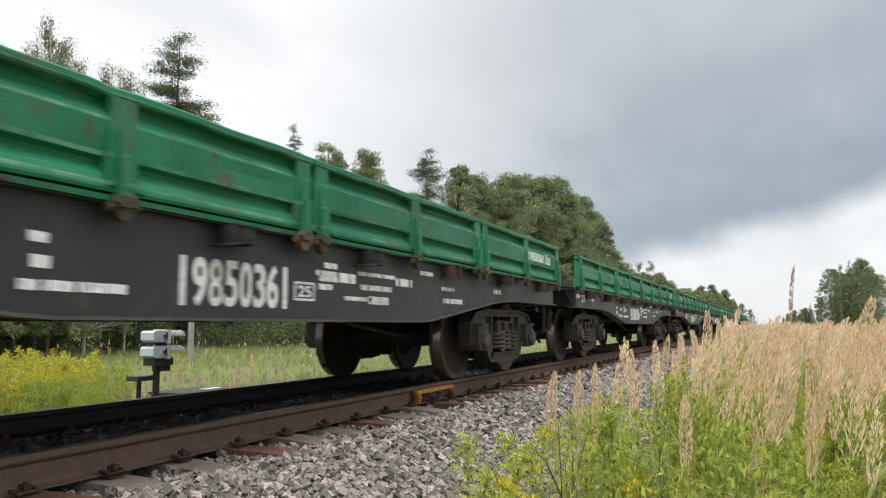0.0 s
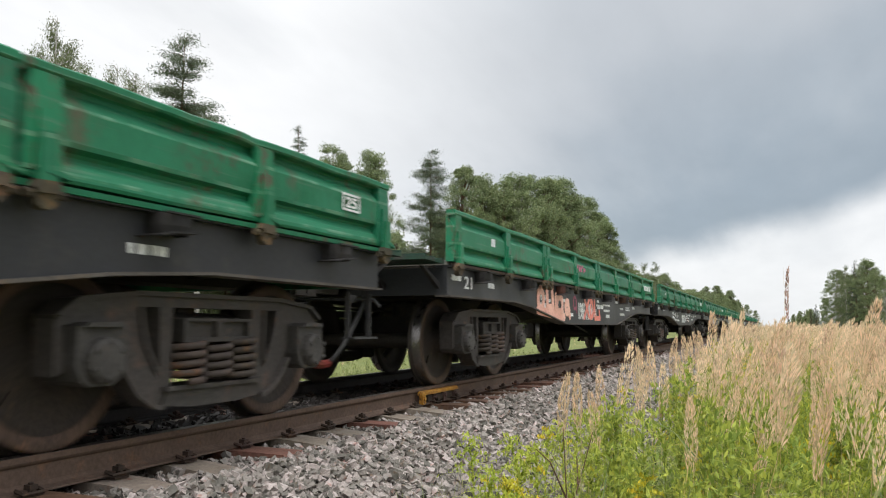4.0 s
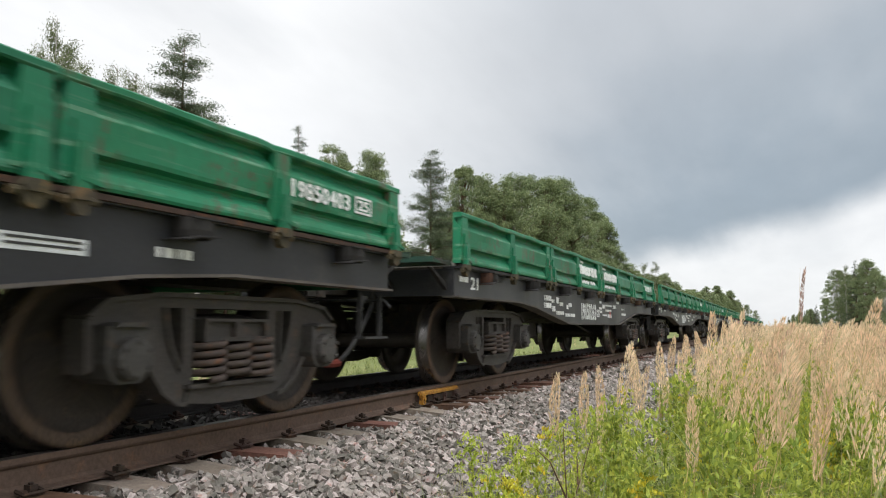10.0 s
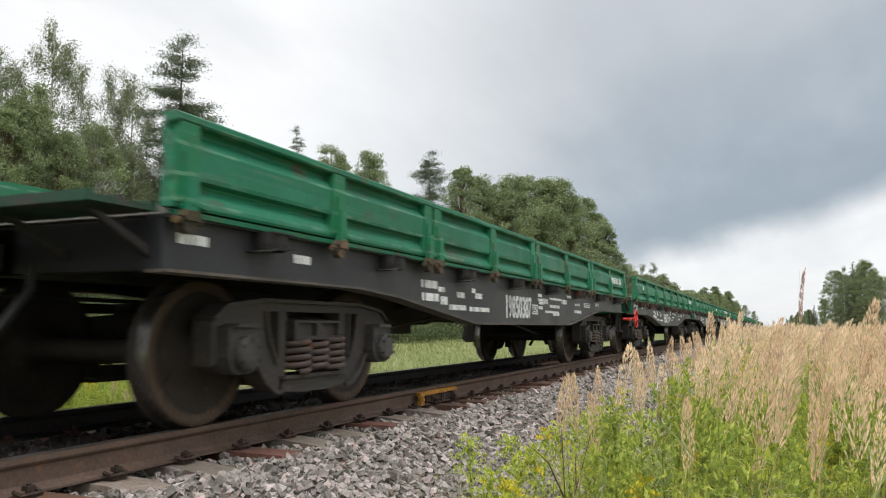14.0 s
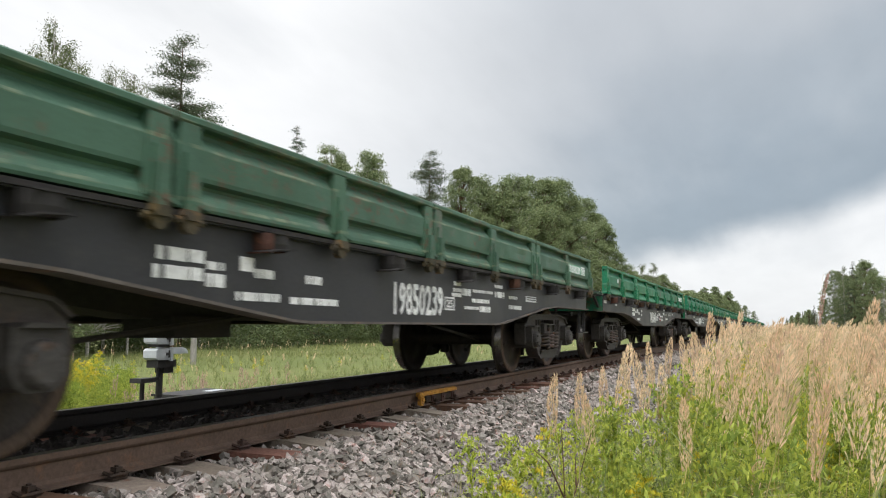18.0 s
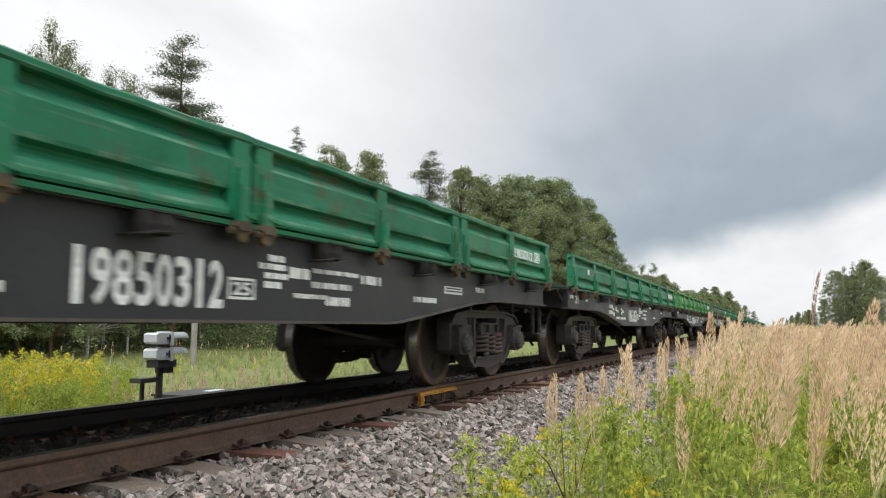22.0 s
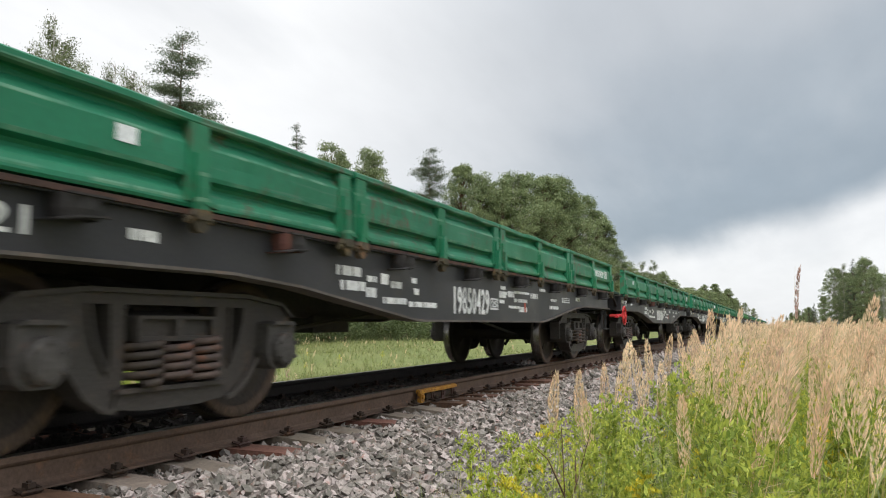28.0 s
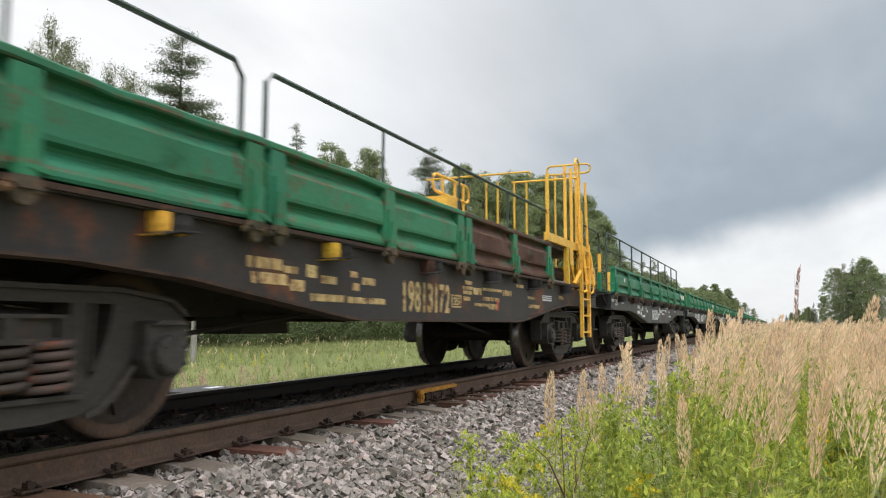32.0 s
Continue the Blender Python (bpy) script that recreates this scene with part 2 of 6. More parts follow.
RAIL = paint("rail_side_rust", (0.125, 0.083, 0.063), (0.1, 0.068, 0.053), (0.15, 0.085, 0.055), rough=0.8, scale=5, patch=(0.55, 0.7), vary=0.05, bump=0.15)
# far rail and stones between the rails: the train's shade put into their colour
RAIL_SHADE = paint("shaded_black_rail", (0.02, 0.018, 0.018), (0.028, 0.025, 0.024), (0.042, 0.034, 0.029), rough=0.6, scale=5, patch=(0.6, 0.75), vary=0.05, bump=0.15)
STONE_SHADE = paint("shaded_black_stone", (0.034, 0.03, 0.028), (0.05, 0.043, 0.039), (0.07, 0.056, 0.047), rough=0.7, scale=9, patch=(0.6, 0.75), vary=0.5, island=True, bump=0.3, fine=60)
RAIL_TOP = paint("rail_running_face", (0.10, 0.085, 0.075), (0.15, 0.13, 0.12), rough=0.4, metal=0.6, scale=6, vary=0.05, bump=0.05)
CONCRETE = paint("sleeper_concrete", (0.24, 0.20, 0.165), (0.19, 0.155, 0.125), (0.15, 0.09, 0.06), rough=0.9, scale=5, patch=(0.56, 0.7), vary=0.15, bump=0.3)
SLEEPER_RUST = paint("rust_brown_sleeper", (0.15, 0.075, 0.05), (0.11, 0.06, 0.043), (0.09, 0.062, 0.05), rough=0.85, scale=6, vary=0.25, bump=0.3)
STONE = paint("ballast_stone", (0.185, 0.166, 0.15), (0.265, 0.24, 0.218), (0.215, 0.148, 0.115), rough=0.9, scale=9, patch=(0.56, 0.66), vary=0.6, island=True, bump=0.3, fine=60)
STONE_ONE = paint("ballast_stone_single", (0.185, 0.166, 0.15), (0.265, 0.24, 0.218), (0.215, 0.148, 0.115), rough=0.9, scale=9, patch=(0.56, 0.66), vary=0.6, bump=0.3, fine=60)
SOIL = paint("trackbed_soil", (0.085, 0.073, 0.062), (0.06, 0.052, 0.045), (0.11, 0.092, 0.078), rough=0.95, scale=2, fine=25, vary=0.0, bump=0.5)
MEADOW = paint("meadow_turf", (0.125, 0.14, 0.042), (0.1, 0.122, 0.036), (0.155, 0.145, 0.055), rough=0.95, scale=0.12, fine=9, vary=0.0, bump=0.6, grain=0.4)
BARK = paint("pine_bark", (0.13, 0.075, 0.045), (0.08, 0.055, 0.04), rough=0.95, scale=2, fine=14, vary=0.15, bump=0.5)
BIRCH_BARK = paint("birch_bark", (0.42, 0.4, 0.37), (0.3, 0.28, 0.26), (0.05, 0.045, 0.04), rough=0.8, scale=3, patch=(0.55, 0.62), vary=0.15, bump=0.2, streak=2.5)
NEEDLE = paint("pine_needles", (0.092, 0.122, 0.072), (0.11, 0.135, 0.08), rough=0.7, scale=0.4, vary=0.25, island=True, translucent=0.4, bump=0.0, grain=0)
SPRUCE_N = paint("spruce_needles", (0.075, 0.108, 0.066), (0.09, 0.12, 0.072), rough=0.7, scale=0.4, vary=0.28, island=True, translucent=0.35, bump=0.0, grain=0)
LEAF = paint("broad_leaves", (0.175, 0.22, 0.105), (0.2, 0.24, 0.115), (0.14, 0.19, 0.095), rough=0.6, scale=0.25, vary=0.3, island=True, translucent=0.3, bump=0.0, grain=0)
BIRCH_L = paint("birch_leaves", (0.135, 0.165, 0.082), (0.155, 0.18, 0.088), rough=0.6, scale=0.3, vary=0.28, island=True, translucent=0.45, bump=0.0, grain=0)
HERB = paint("herb_leaves", (0.26, 0.34, 0.06), (0.36, 0.41, 0.08), (0.46, 0.42, 0.1), rough=0.6, scale=1.1, vary=0.4, island=True, translucent=0.45, bump=0.0, grain=0)
BLADE = paint("grass_blades", (0.16, 0.215, 0.065), (0.27, 0.3, 0.115), (0.52, 0.45, 0.25), rough=0.6, scale=1.6, patch=(0.5, 0.62), vary=0.4, island=True, translucent=0.45, bump=0.0, grain=0)
MEADOW_BLADE = paint("meadow_blades", (0.15, 0.19, 0.06), (0.22, 0.245, 0.095), (0.4, 0.36, 0.19), rough=0.6, scale=1.6, patch=(0.54, 0.66), vary=0.35, island=True, translucent=0.4, bump=0.0, grain=0)
HERB_FRESH = paint("fresh_goldenrod_leaves", (0.36, 0.44, 0.07), (0.46, 0.5, 0.09), (0.5, 0.44, 0.1), rough=0.6, scale=1.1, vary=0.3, island=True, translucent=0.45, bump=0.0, grain=0)
# bush leaves darker than LEAF: the forest edge's shade is put into the colour
UNDERGROWTH = paint("shady_undergrowth", (0.075, 0.105, 0.04), (0.095, 0.12, 0.045), (0.12, 0.13, 0.055), rough=0.6, scale=0.5, vary=0.35, island=True, translucent=0.3, bump=0.0, grain=0)
STRAW = paint("dry_stems", (0.6, 0.48, 0.24), (0.48, 0.4, 0.18), (0.36, 0.38, 0.12), rough=0.7, scale=5, vary=0.3, island=True, translucent=0.35, bump=0.0, grain=0)
PLUME = paint("dry_plumes", (0.82, 0.66, 0.46), (0.66, 0.49, 0.32), (0.52, 0.37, 0.27), rough=0.8, scale=2.2, patch=(0.52, 0.66), vary=0.3, island=True, translucent=0.45, bump=0.0, grain=0)
FLOWER = paint("goldenrod_yellow", (0.66, 0.52, 0.035), (0.52, 0.48, 0.05), rough=0.6, scale=2, vary=0.3, island=True, translucent=0.3, bump=0.0, grain=0)
BROWNSEED = paint("pinkish_seed_heads", (0.52, 0.36, 0.3), (0.44, 0.3, 0.25), rough=0.8, scale=3, vary=0.3, island=True, translucent=0.3, bump=0.0, grain=0)
LAMP_GREY = paint("pale_grey_enamel", (0.5, 0.53, 0.55), (0.42, 0.45, 0.47), (0.3, 0.3, 0.3), rough=0.45, scale=9, patch=(0.62, 0.78), vary=0.05, grain=0.05, bump=0.0)
DARK_METAL = paint("dark_iron", (0.03, 0.03, 0.031), (0.045, 0.043, 0.042), rough=0.6, scale=8, vary=0.1)
LENS = paint("dark_lens", (0.01, 0.01, 0.012), (0.015, 0.015, 0.02), rough=0.15, scale=5, vary=0.0, bump=0.0, grain=0)
WOODPOLE = paint("grey_weathered_wood", (0.26, 0.25, 0.23), (0.2, 0.19, 0.175), rough=0.9, scale=4, vary=0.1, bump=0.3, streak=0.2)
PAPER = paint("white_label", (0.66, 0.68, 0.7), (0.58, 0.6, 0.62), rough=0.5, scale=12, vary=0.05, bump=0.0)


# ---- mesh helpers ----
def box(bm, x0, x1, y0, y1, z0, z1):
    v = [bm.verts.new(c) for c in ((x0, y0, z0), (x1, y0, z0), (x1, y1, z0), (x0, y1, z0), (x0, y0, z1), (x1, y0, z1), (x1, y1, z1), (x0, y1, z1))]
    for f in ((3, 2, 1, 0), (4, 5, 6, 7), (0, 1, 5, 4), (1, 2, 6, 5), (2, 3, 7, 6), (3, 0, 4, 7)):
        bm.faces.new([v[i] for i in f])


def prism(bm, outline, y0, y1):
    """A plate with the outline (x, z) between y0 and y1."""
    a = [bm.verts.new((x, y0, z)) for x, z in outline]
    b = [bm.verts.new((x, y1, z)) for x, z in outline]
    bm.faces.new(a)
    bm.faces.new(b[::-1])
    n = len(a)
    for i in range(n):
        bm.faces.new((a[i], b[i], b[(i + 1) % n], a[(i + 1) % n]))


def extrude_x(bm, outline, x0, x1):
    """A bar with the section (y, z) from x0 to x1."""
    a = [bm.verts.new((x0, y, z)) for y, z in outline]
    b = [bm.verts.new((x1, y, z)) for y, z in outline]
    bm.faces.new(a[::-1])
    bm.faces.new(b)
    n = len(a)
    for i in range(n):
        bm.faces.new((a[i], a[(i + 1) % n], b[(i + 1) % n], b[i]))


def tube(bm, points, r, sides=6, r_end=None):
    """A round bar through the points, tapering to r_end."""
    pts = [Vector(q) for q in points]
    rings = []
    for i, q in enumerate(pts):
        d = (pts[min(i + 1, len(pts) - 1)] - pts[max(i - 1, 0)]).normalized()
        u = d.cross(Vector((0, 0, 1)) if abs(d.z) < 0.95 else Vector((1, 0, 0))).normalized()
        w = d.cross(u)
        rr = r if r_end is None else r + (r_end - r) * i / (len(pts) - 1)
        rings.append([bm.verts.new(q + (u * math.cos(k * math.tau / sides) + w * math.sin(k * math.tau / sides)) * rr) for k in range(sides)])
    for a, b in zip(rings, rings[1:]):
        for k in range(sides):
            bm.faces.new((a[k], a[(k + 1) % sides], b[(k + 1) % sides], b[k]))
    bm.faces.new(rings[0][::-1])
    bm.faces.new(rings[-1])


def lathe_y(bm, profile, sides=28):
    """Turned about the y axis: profile of (y, radius)."""
    rings = [[bm.verts.new((r * math.cos(k * math.tau / sides), y, r * math.sin(k * math.tau / sides))) for k in range(sides)] for y, r in profile]
    for a, b in zip(rings, rings[1:]):
        for k in range(sides):
            bm.faces.new((a[k], a[(k + 1) % sides], b[(k + 1) % sides], b[k]))
    bm.faces.new(rings[0][::-1])
    bm.faces.new(rings[-1])


def soften(bm, width=0.006, segments=1):
    edges = [e for e in bm.edges if len(e.link_faces) == 2 and e.calc_face_angle(0) > 0.6]
    bmesh.ops.bevel(bm, geom=edges, offset=width, segments=segments, affect="EDGES", clamp_overlap=True)


def finish(name, bm, *materials, smooth=False):
    bmesh.ops.recalc_face_normals(bm, faces=bm.faces)
    me = bpy.data.meshes.new(name)
    bm.to_mesh(me)
    bm.free()
    for m in materials:
        me.materials.append(m)
    if smooth:
        for f in me.polygons:
            f.use_smooth = True
    return me


def part(name, data, material=None, parent=None, label="", at=(0, 0, 0), turn=None):
    """One mesh object under a thing or a part; data: a bmesh, or a mesh that is shared."""
    if not isinstance(data, bpy.types.Mesh):
        data = finish(name, data, material)
    ob = new(name, data)
    ob.parent = parent
    ob.location = at
    if turn:
        ob.rotation_euler = turn
    if label:
        ob["label"] = label
    return ob


def thing(name, label, category, m=None, group="", kind=""):
    ob = tagged(new(name), label, category, group, kind)
    ob.empty_display_size = 0.1
    if m is not None:
        ob.matrix_basis = m
    return ob


def arrays_mesh(name, verts, faces, material, smooth=False):
    """verts (n, 3), faces (m, k) with one k for all."""
    me = bpy.data.meshes.new(name)
    n, (m, k) = len(verts), faces.shape
    me.vertices.add(n)
    me.vertices.foreach_set("co", np.ascontiguousarray(verts, dtype=np.float32).ravel())
    me.loops.add(m * k)
    me.loops.foreach_set("vertex_index", np.ascontiguousarray(faces, dtype=np.int32).ravel())
    me.polygons.add(m)
    me.polygons.foreach_set("loop_start", np.arange(0, m * k, k, dtype=np.int32))
    me.materials.append(material)
    me.update(calc_edges=True)
    me.polygons.foreach_set("use_smooth", np.full(m, smooth, dtype=bool))
    return me


def scatter(protos, places, rng, wind=(0.0, 0.0)):
    """Joins copies of protos (verts, faces) at places (x, y, z, turn, lean, scale) into one pair of arrays."""
    vs, fs, base = [], [], 0
    for x, y, z, turn, lean, scale in places:
        v, f = protos[rng.integers(len(protos))]
        c, s = math.cos(turn), math.sin(turn)
        w = v * scale
        zz = w[:, 2]
        px = w[:, 0] * c - w[:, 1] * s + zz * lean * math.cos(turn * 3.7)
        py = w[:, 0] * s + w[:, 1] * c + zz * lean * math.sin(turn * 3.7)
        vs.append(np.stack((px + x + wind[0] * zz * zz, py + y + wind[1] * zz * zz, zz + z), 1))
        fs.append(f + base)
        base += len(v)
    return np.concatenate(vs), np.concatenate(fs)


def cards(centres, lengths, widths, dirs, rng):
    """Small leaf quads: centre, length along dirs, width across."""
    n = len(centres)
    side = np.cross(dirs, rng.normal(size=(n, 3)))
    side /= np.linalg.norm(side, axis=1, keepdims=True) + 1e-9
    a, b = dirs * lengths[:, None] / 2, side * widths[:, None] / 2
    v = np.stack((centres - a, centres + b * 0.9 - a * 0.1, centres + a, centres - b * 0.9 - a * 0.1), 1).reshape(-1, 3)
    return v, np.arange(4 * n).reshape(n, 4)


# ---- ground and track ----
def ground_height(x, y):
    """Embankment under the track, a verge on the near side, a meadow on the far side."""
    n = noise.noise(Vector((x * 0.15, y * 0.15, 0))) * 0.12 + noise.noise(Vector((x * 0.9, y * 0.9, 3))) * 0.03
    a = abs(y)
    if a < 1.6:
        return -0.26
    if y < 0:
        z = -0.26 - 0.335 * min(1, (a - 1.6) / 1.1)
    else:
        z = -0.26 - 0.5 * min(1, (a - 1.6) / 1.0) - 0.15 * min(1, max(0, (a - 3) / 6))
    return z + n * min(1, (a - 1.6) / 2)


def ground():
    xs = sorted({round(v, 3) for v in list(np.linspace(-30, 0, 16)) + list(np.linspace(0, 24, 73)) + list(np.linspace(24, 120, 49)) + list(np.geomspace(120, 2500, 16)) + [-2500, -600, -150, -60]})
    ys = sorted({round(v, 3) for v in list(np.linspace(-12, 12, 97)) + list(np.linspace(12, 70, 30)) + list(np.linspace(-40, -12, 12)) + [110, 200, 500, 2500, -70, -150, -500, -2500]})
    verts = [(x, y, ground_height(x, y)) for x in xs for y in ys]
    ny = len(ys)
    faces, mats = [], []
    for i in range(len(xs) - 1):
        for j in range(ny - 1):
            faces.append((i * ny + j, (i + 1) * ny + j, (i + 1) * ny + j + 1, i * ny + j + 1))
            mats.append(1 if abs((ys[j] + ys[j + 1]) / 2) < 2.75 else 0)
    me = bpy.data.meshes.new("ground")
    me.from_pydata(verts, [], faces)
    me.materials.append(MEADOW)
    me.materials.append(SOIL)
    me.polygons.foreach_set("material_index", mats)
    me.polygons.foreach_set("use_smooth", np.ones(len(faces), dtype=bool))
    tagged(new("ground", me), "grassy meadow with a gravel track bed through it", "ground", kind="structure")


ground()
SLEEPER0, SLEEPER_GAP = 2.66, 0.54
TRACK = thing("railway_track", "single railway track on concrete and rust-brown sleepers", "track", kind="structure")


def rails():
    sec = [(0.0375, 0.0), (0.0375, -0.03), (0.03, -0.042), (0.01, -0.055), (0.009, -0.14), (0.03, -0.158), (0.075, -0.168), (0.075, -0.18)]
    outline = [(y, z) for y, z in sec] + [(-y, z) for y, z in sec[::-1]]
    for yc in (-0.7975, 0.7975):
        bm = bmesh.new()
        extrude_x(bm, [(yc + y, z - 0.0005) for y, z in outline], -80, 900)
        for f in bm.faces:
            c = f.calc_center_median()
            f.material_index = 1 if c.z > -0.004 and len(f.verts) == 4 else 0
        # the far rail is coloured black to stand for the wagons' shade
        me = finish("rail", bm, RAIL if yc < 0 else RAIL_SHADE, RAIL_TOP)
        part("rail", me, parent=TRACK, label="rust-brown steel rail" if yc < 0 else "far steel rail, coloured black for the shade beneath the train")


def sleeper_mesh(mat, rusty):
    bm = bmesh.new()
    z = -0.185
    if rusty:
        extrude_x(bm, [(-1.32, z - 0.12), (-1.32, z - 0.01), (-1.3, z), (1.3, z), (1.32, z - 0.01), (1.32, z - 0.12)], -0.11, 0.11)
    else:
        a = [(-1.36, z - 0.14), (-1.36, z - 0.045), (-1.33, z - 0.03), (-0.95, z), (-0.6, z), (-0.35, z - 0.05), (0.35, z - 0.05), (0.6, z), (0.95, z), (1.33, z - 0.03), (1.36, z - 0.045), (1.36, z - 0.14)]
        extrude_x(bm, a, -0.125, 0.125)
    soften(bm, 0.012)
    return finish("sleeper", bm, mat)


def clip_mesh():
    bm = bmesh.new()
    box(bm, -0.05, 0.05, -0.035, 0.06, -0.19, -0.178)
    tube(bm, [(0, -0.005, -0.175), (0, -0.005, -0.115)], 0.013, 6)
    tube(bm, [(-0.055, 0.03, -0.15), (-0.055, -0.03, -0.165), (0.0, -0.05, -0.16), (0.055, -0.03, -0.165), (0.055, 0.03, -0.15)], 0.011, 5)
    box(bm, -0.022, 0.022, -0.027, 0.017, -0.15, -0.125)
    return finish("rail_clip", bm, RUSTY)


def track_bits():
    rails()
    conc, rust, clip = sleeper_mesh(CONCRETE, False), sleeper_mesh(SLEEPER_RUST, True), clip_mesh()
    rng = random.Random(3)
    for i in range(-8, 150):
        x = SLEEPER0 + SLEEPER_GAP * i
        red = i % 3 == 0 if i < 10 else True
        turn = (rng.uniform(-0.01, 0.01), 0, rng.uniform(-0.02, 0.02))
        part("sleeper", rust if red else conc, parent=TRACK, at=(x, rng.uniform(-0.03, 0.03), rng.uniform(-0.008, 0.004)), turn=turn)
        if i < 40:
            for y, f in ((-0.9, 0), (-0.7, math.pi), (0.7, 0), (0.9, math.pi)):
                part("rail_clip", clip, parent=TRACK, at=(x, y, 0), turn=(0, 0, f))


track_bits()


def rail_clamp():
    c = thing("rail_clamp", "worn yellow painted steel joint clamp on the rail", "rail clamp", pose(7.65, -0.845, 0))
    bm = bmesh.new()
    extrude_x(bm, [(0, -0.035), (-0.035, -0.035), (-0.05, -0.05), (-0.05, -0.075), (0.0, -0.075)], -0.49, 0.49)
    part("upper_bar", bm, CLAMP_YELLOW, c)
    bm = bmesh.new()
    extrude_x(bm, [(0.02, -0.085), (-0.03, -0.09), (-0.03, -0.15), (0.0, -0.15)], -0.3, 0.36)
    part("lower_bar", bm, RUSTY, c)
    for x in (-0.42, -0.15, 0.12, 0.4):
        bm = bmesh.new()
        tube(bm, [(x, 0.0, -0.11), (x, -0.06, -0.11)], 0.024, 6)
        box(bm, x - 0.035, x + 0.035, -0.045, 0.0, -0.17, -0.07)
        part("bolt", bm, CLAMP_YELLOW if x == -0.42 else RUSTY, c)


rail_clamp()


# ---- ballast ----
def ballast():
    rng = np.random.default_rng(11)
    cube = np.array([(-1, -1, -1), (1, -1, -1), (1, 1, -1), (-1, 1, -1), (-1, -1, 1), (1, -1, 1), (1, 1, 1), (-1, 1, 1)], dtype=float)
    quad = np.array([(3, 2, 1, 0), (4, 5, 6, 7), (0, 1, 5, 4), (1, 2, 6, 5), (2, 3, 7, 6), (3, 0, 4, 7)])
    protos = []
    for i in range(22):
        # broken stone: a skewed block with knocked-off corners
        v = cube * rng.uniform(0.45, 1.2, (8, 1)) * np.array([rng.uniform(0.85, 1.4), rng.uniform(0.7, 1.05), rng.uniform(0.5, 0.85)]) + rng.normal(0, 0.14, (8, 3))
        tip, roll = rng.uniform(-0.7, 0.7), rng.uniform(-0.7, 0.7)
        v = v @ np.array(Euler((tip, roll, 0)).to_matrix())
        protos.append((v, quad))

    def top(x, y):
        a = abs(y)
        if a < 1.34:
            return -0.25
        return -0.215 - (0.02 + 0.36 * min(1, max(0, a - 1.55) / 1.2) if a > 1.55 else 0)

    def lay(n, x0, x1, y0, y1, s0, s1, sink=0.4):
        out = []
        for _ in range(n):
            x, y, s = rng.uniform(x0, x1), rng.uniform(y0, y1), rng.uniform(s0, s1)
            if abs(abs(y) - 0.7975) < 0.09:
                continue
            if abs(y) < 1.34 and abs((x - SLEEPER0 + 0.27) % SLEEPER_GAP - 0.27) < 0.13 and rng.random() < (0.985 if abs(y) < 1.28 else 0.8):
                continue
            if y < -2.45 and rng.random() < (-y - 2.45) * 1.4:
                continue
            out.append((x, y, top(x, y) + s * sink * rng.uniform(-0.6, 0.8) + (0.03 if rng.random() < 0.12 else 0), rng.uniform(0, 6.28), rng.uniform(-0.6, 0.6), s))
        return out

    near = lay(340, 2.0, 4.2, -2.5, -1.45, 0.02, 0.031, 1.1)
    hold = thing("ballast", "grey and pinkish crushed-stone ballast along the track", "ballast", kind="structure")
    meshes = [arrays_mesh("stone", v, f, STONE_ONE) for v, f in protos]
    for x, y, z, turn, lean, s in near[:300]:
        ob = part("stone", meshes[rng.integers(len(meshes))], parent=hold, at=(x, y, z), turn=(lean, lean * 0.7, turn))
        ob.scale = (s, s, s)
    rest = lay(20000, 1.6, 6, -3.1, -0.68, 0.012, 0.029) + lay(2500, -16, 1.6, -3.0, -0.68, 0.035, 0.06) + lay(18000, 6, 12, -3.1, -0.68, 0.013, 0.032) + lay(11000, 12, 36, -3.1, -0.6, 0.028, 0.055) + lay(2600, 3, 20, 0.85, 2.6, 0.03, 0.05) + lay(3000, 36, 90, -2.9, -0.6, 0.06, 0.1)
    v, f = scatter(protos, rest, rng)
    ob = part("stones", arrays_mesh("stones", v, f, STONE), parent=hold)
    ob["kind"] = "stuff"
    # near-black stones over the bed paint in the shade beneath the wagons
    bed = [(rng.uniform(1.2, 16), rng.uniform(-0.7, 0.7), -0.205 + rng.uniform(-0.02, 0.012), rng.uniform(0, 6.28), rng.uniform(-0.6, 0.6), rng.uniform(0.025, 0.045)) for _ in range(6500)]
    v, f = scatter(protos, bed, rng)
    ob = part("oily_stones", arrays_mesh("oily_stones", v, f, STONE_SHADE), parent=hold, label="stones between the rails, coloured black for the shade under the train")
    ob["kind"] = "stuff"


ballast()


# ---- plants ----
def strip(points, width, side, taper=True):
    """A thin blade through the points; width in metres, across side."""
    p = np.array(points, dtype=float)
    n = len(p)
    w = np.linspace(1, 0.12, n)[:, None] * width / 2 if taper else np.full((n, 1), width / 2)
    a, b = p - side * w, p + side * w
    v = np.empty((2 * n, 3))
    v[0::2], v[1::2] = a, b
    f = np.array([(2 * i, 2 * i + 1, 2 * i + 3, 2 * i + 2) for i in range(n - 1)])
    return v, f


def merge(items):
    vs, fs, base = [], [], 0
    for v, f in items:
        vs.append(v)
        fs.append(f + base)
        base += len(v)
    return np.concatenate(vs), np.concatenate(fs)


def arc(rng, length, rise, droop, start=(0, 0, 0), n=5, yaw=None):
    a = rng.uniform(0, math.tau) if yaw is None else yaw
    out = []
    for i in range(n):
        u = i / (n - 1)
        r = length * (u * math.cos(rise)) + droop * 0.3 * length * u * u
        out.append((start[0] + math.cos(a) * r, start[1] + math.sin(a) * r, start[2] + length * u * math.sin(rise) - droop * length * u * u * 0.7))
    return out, np.array([-math.sin(a), math.cos(a), 0.0])


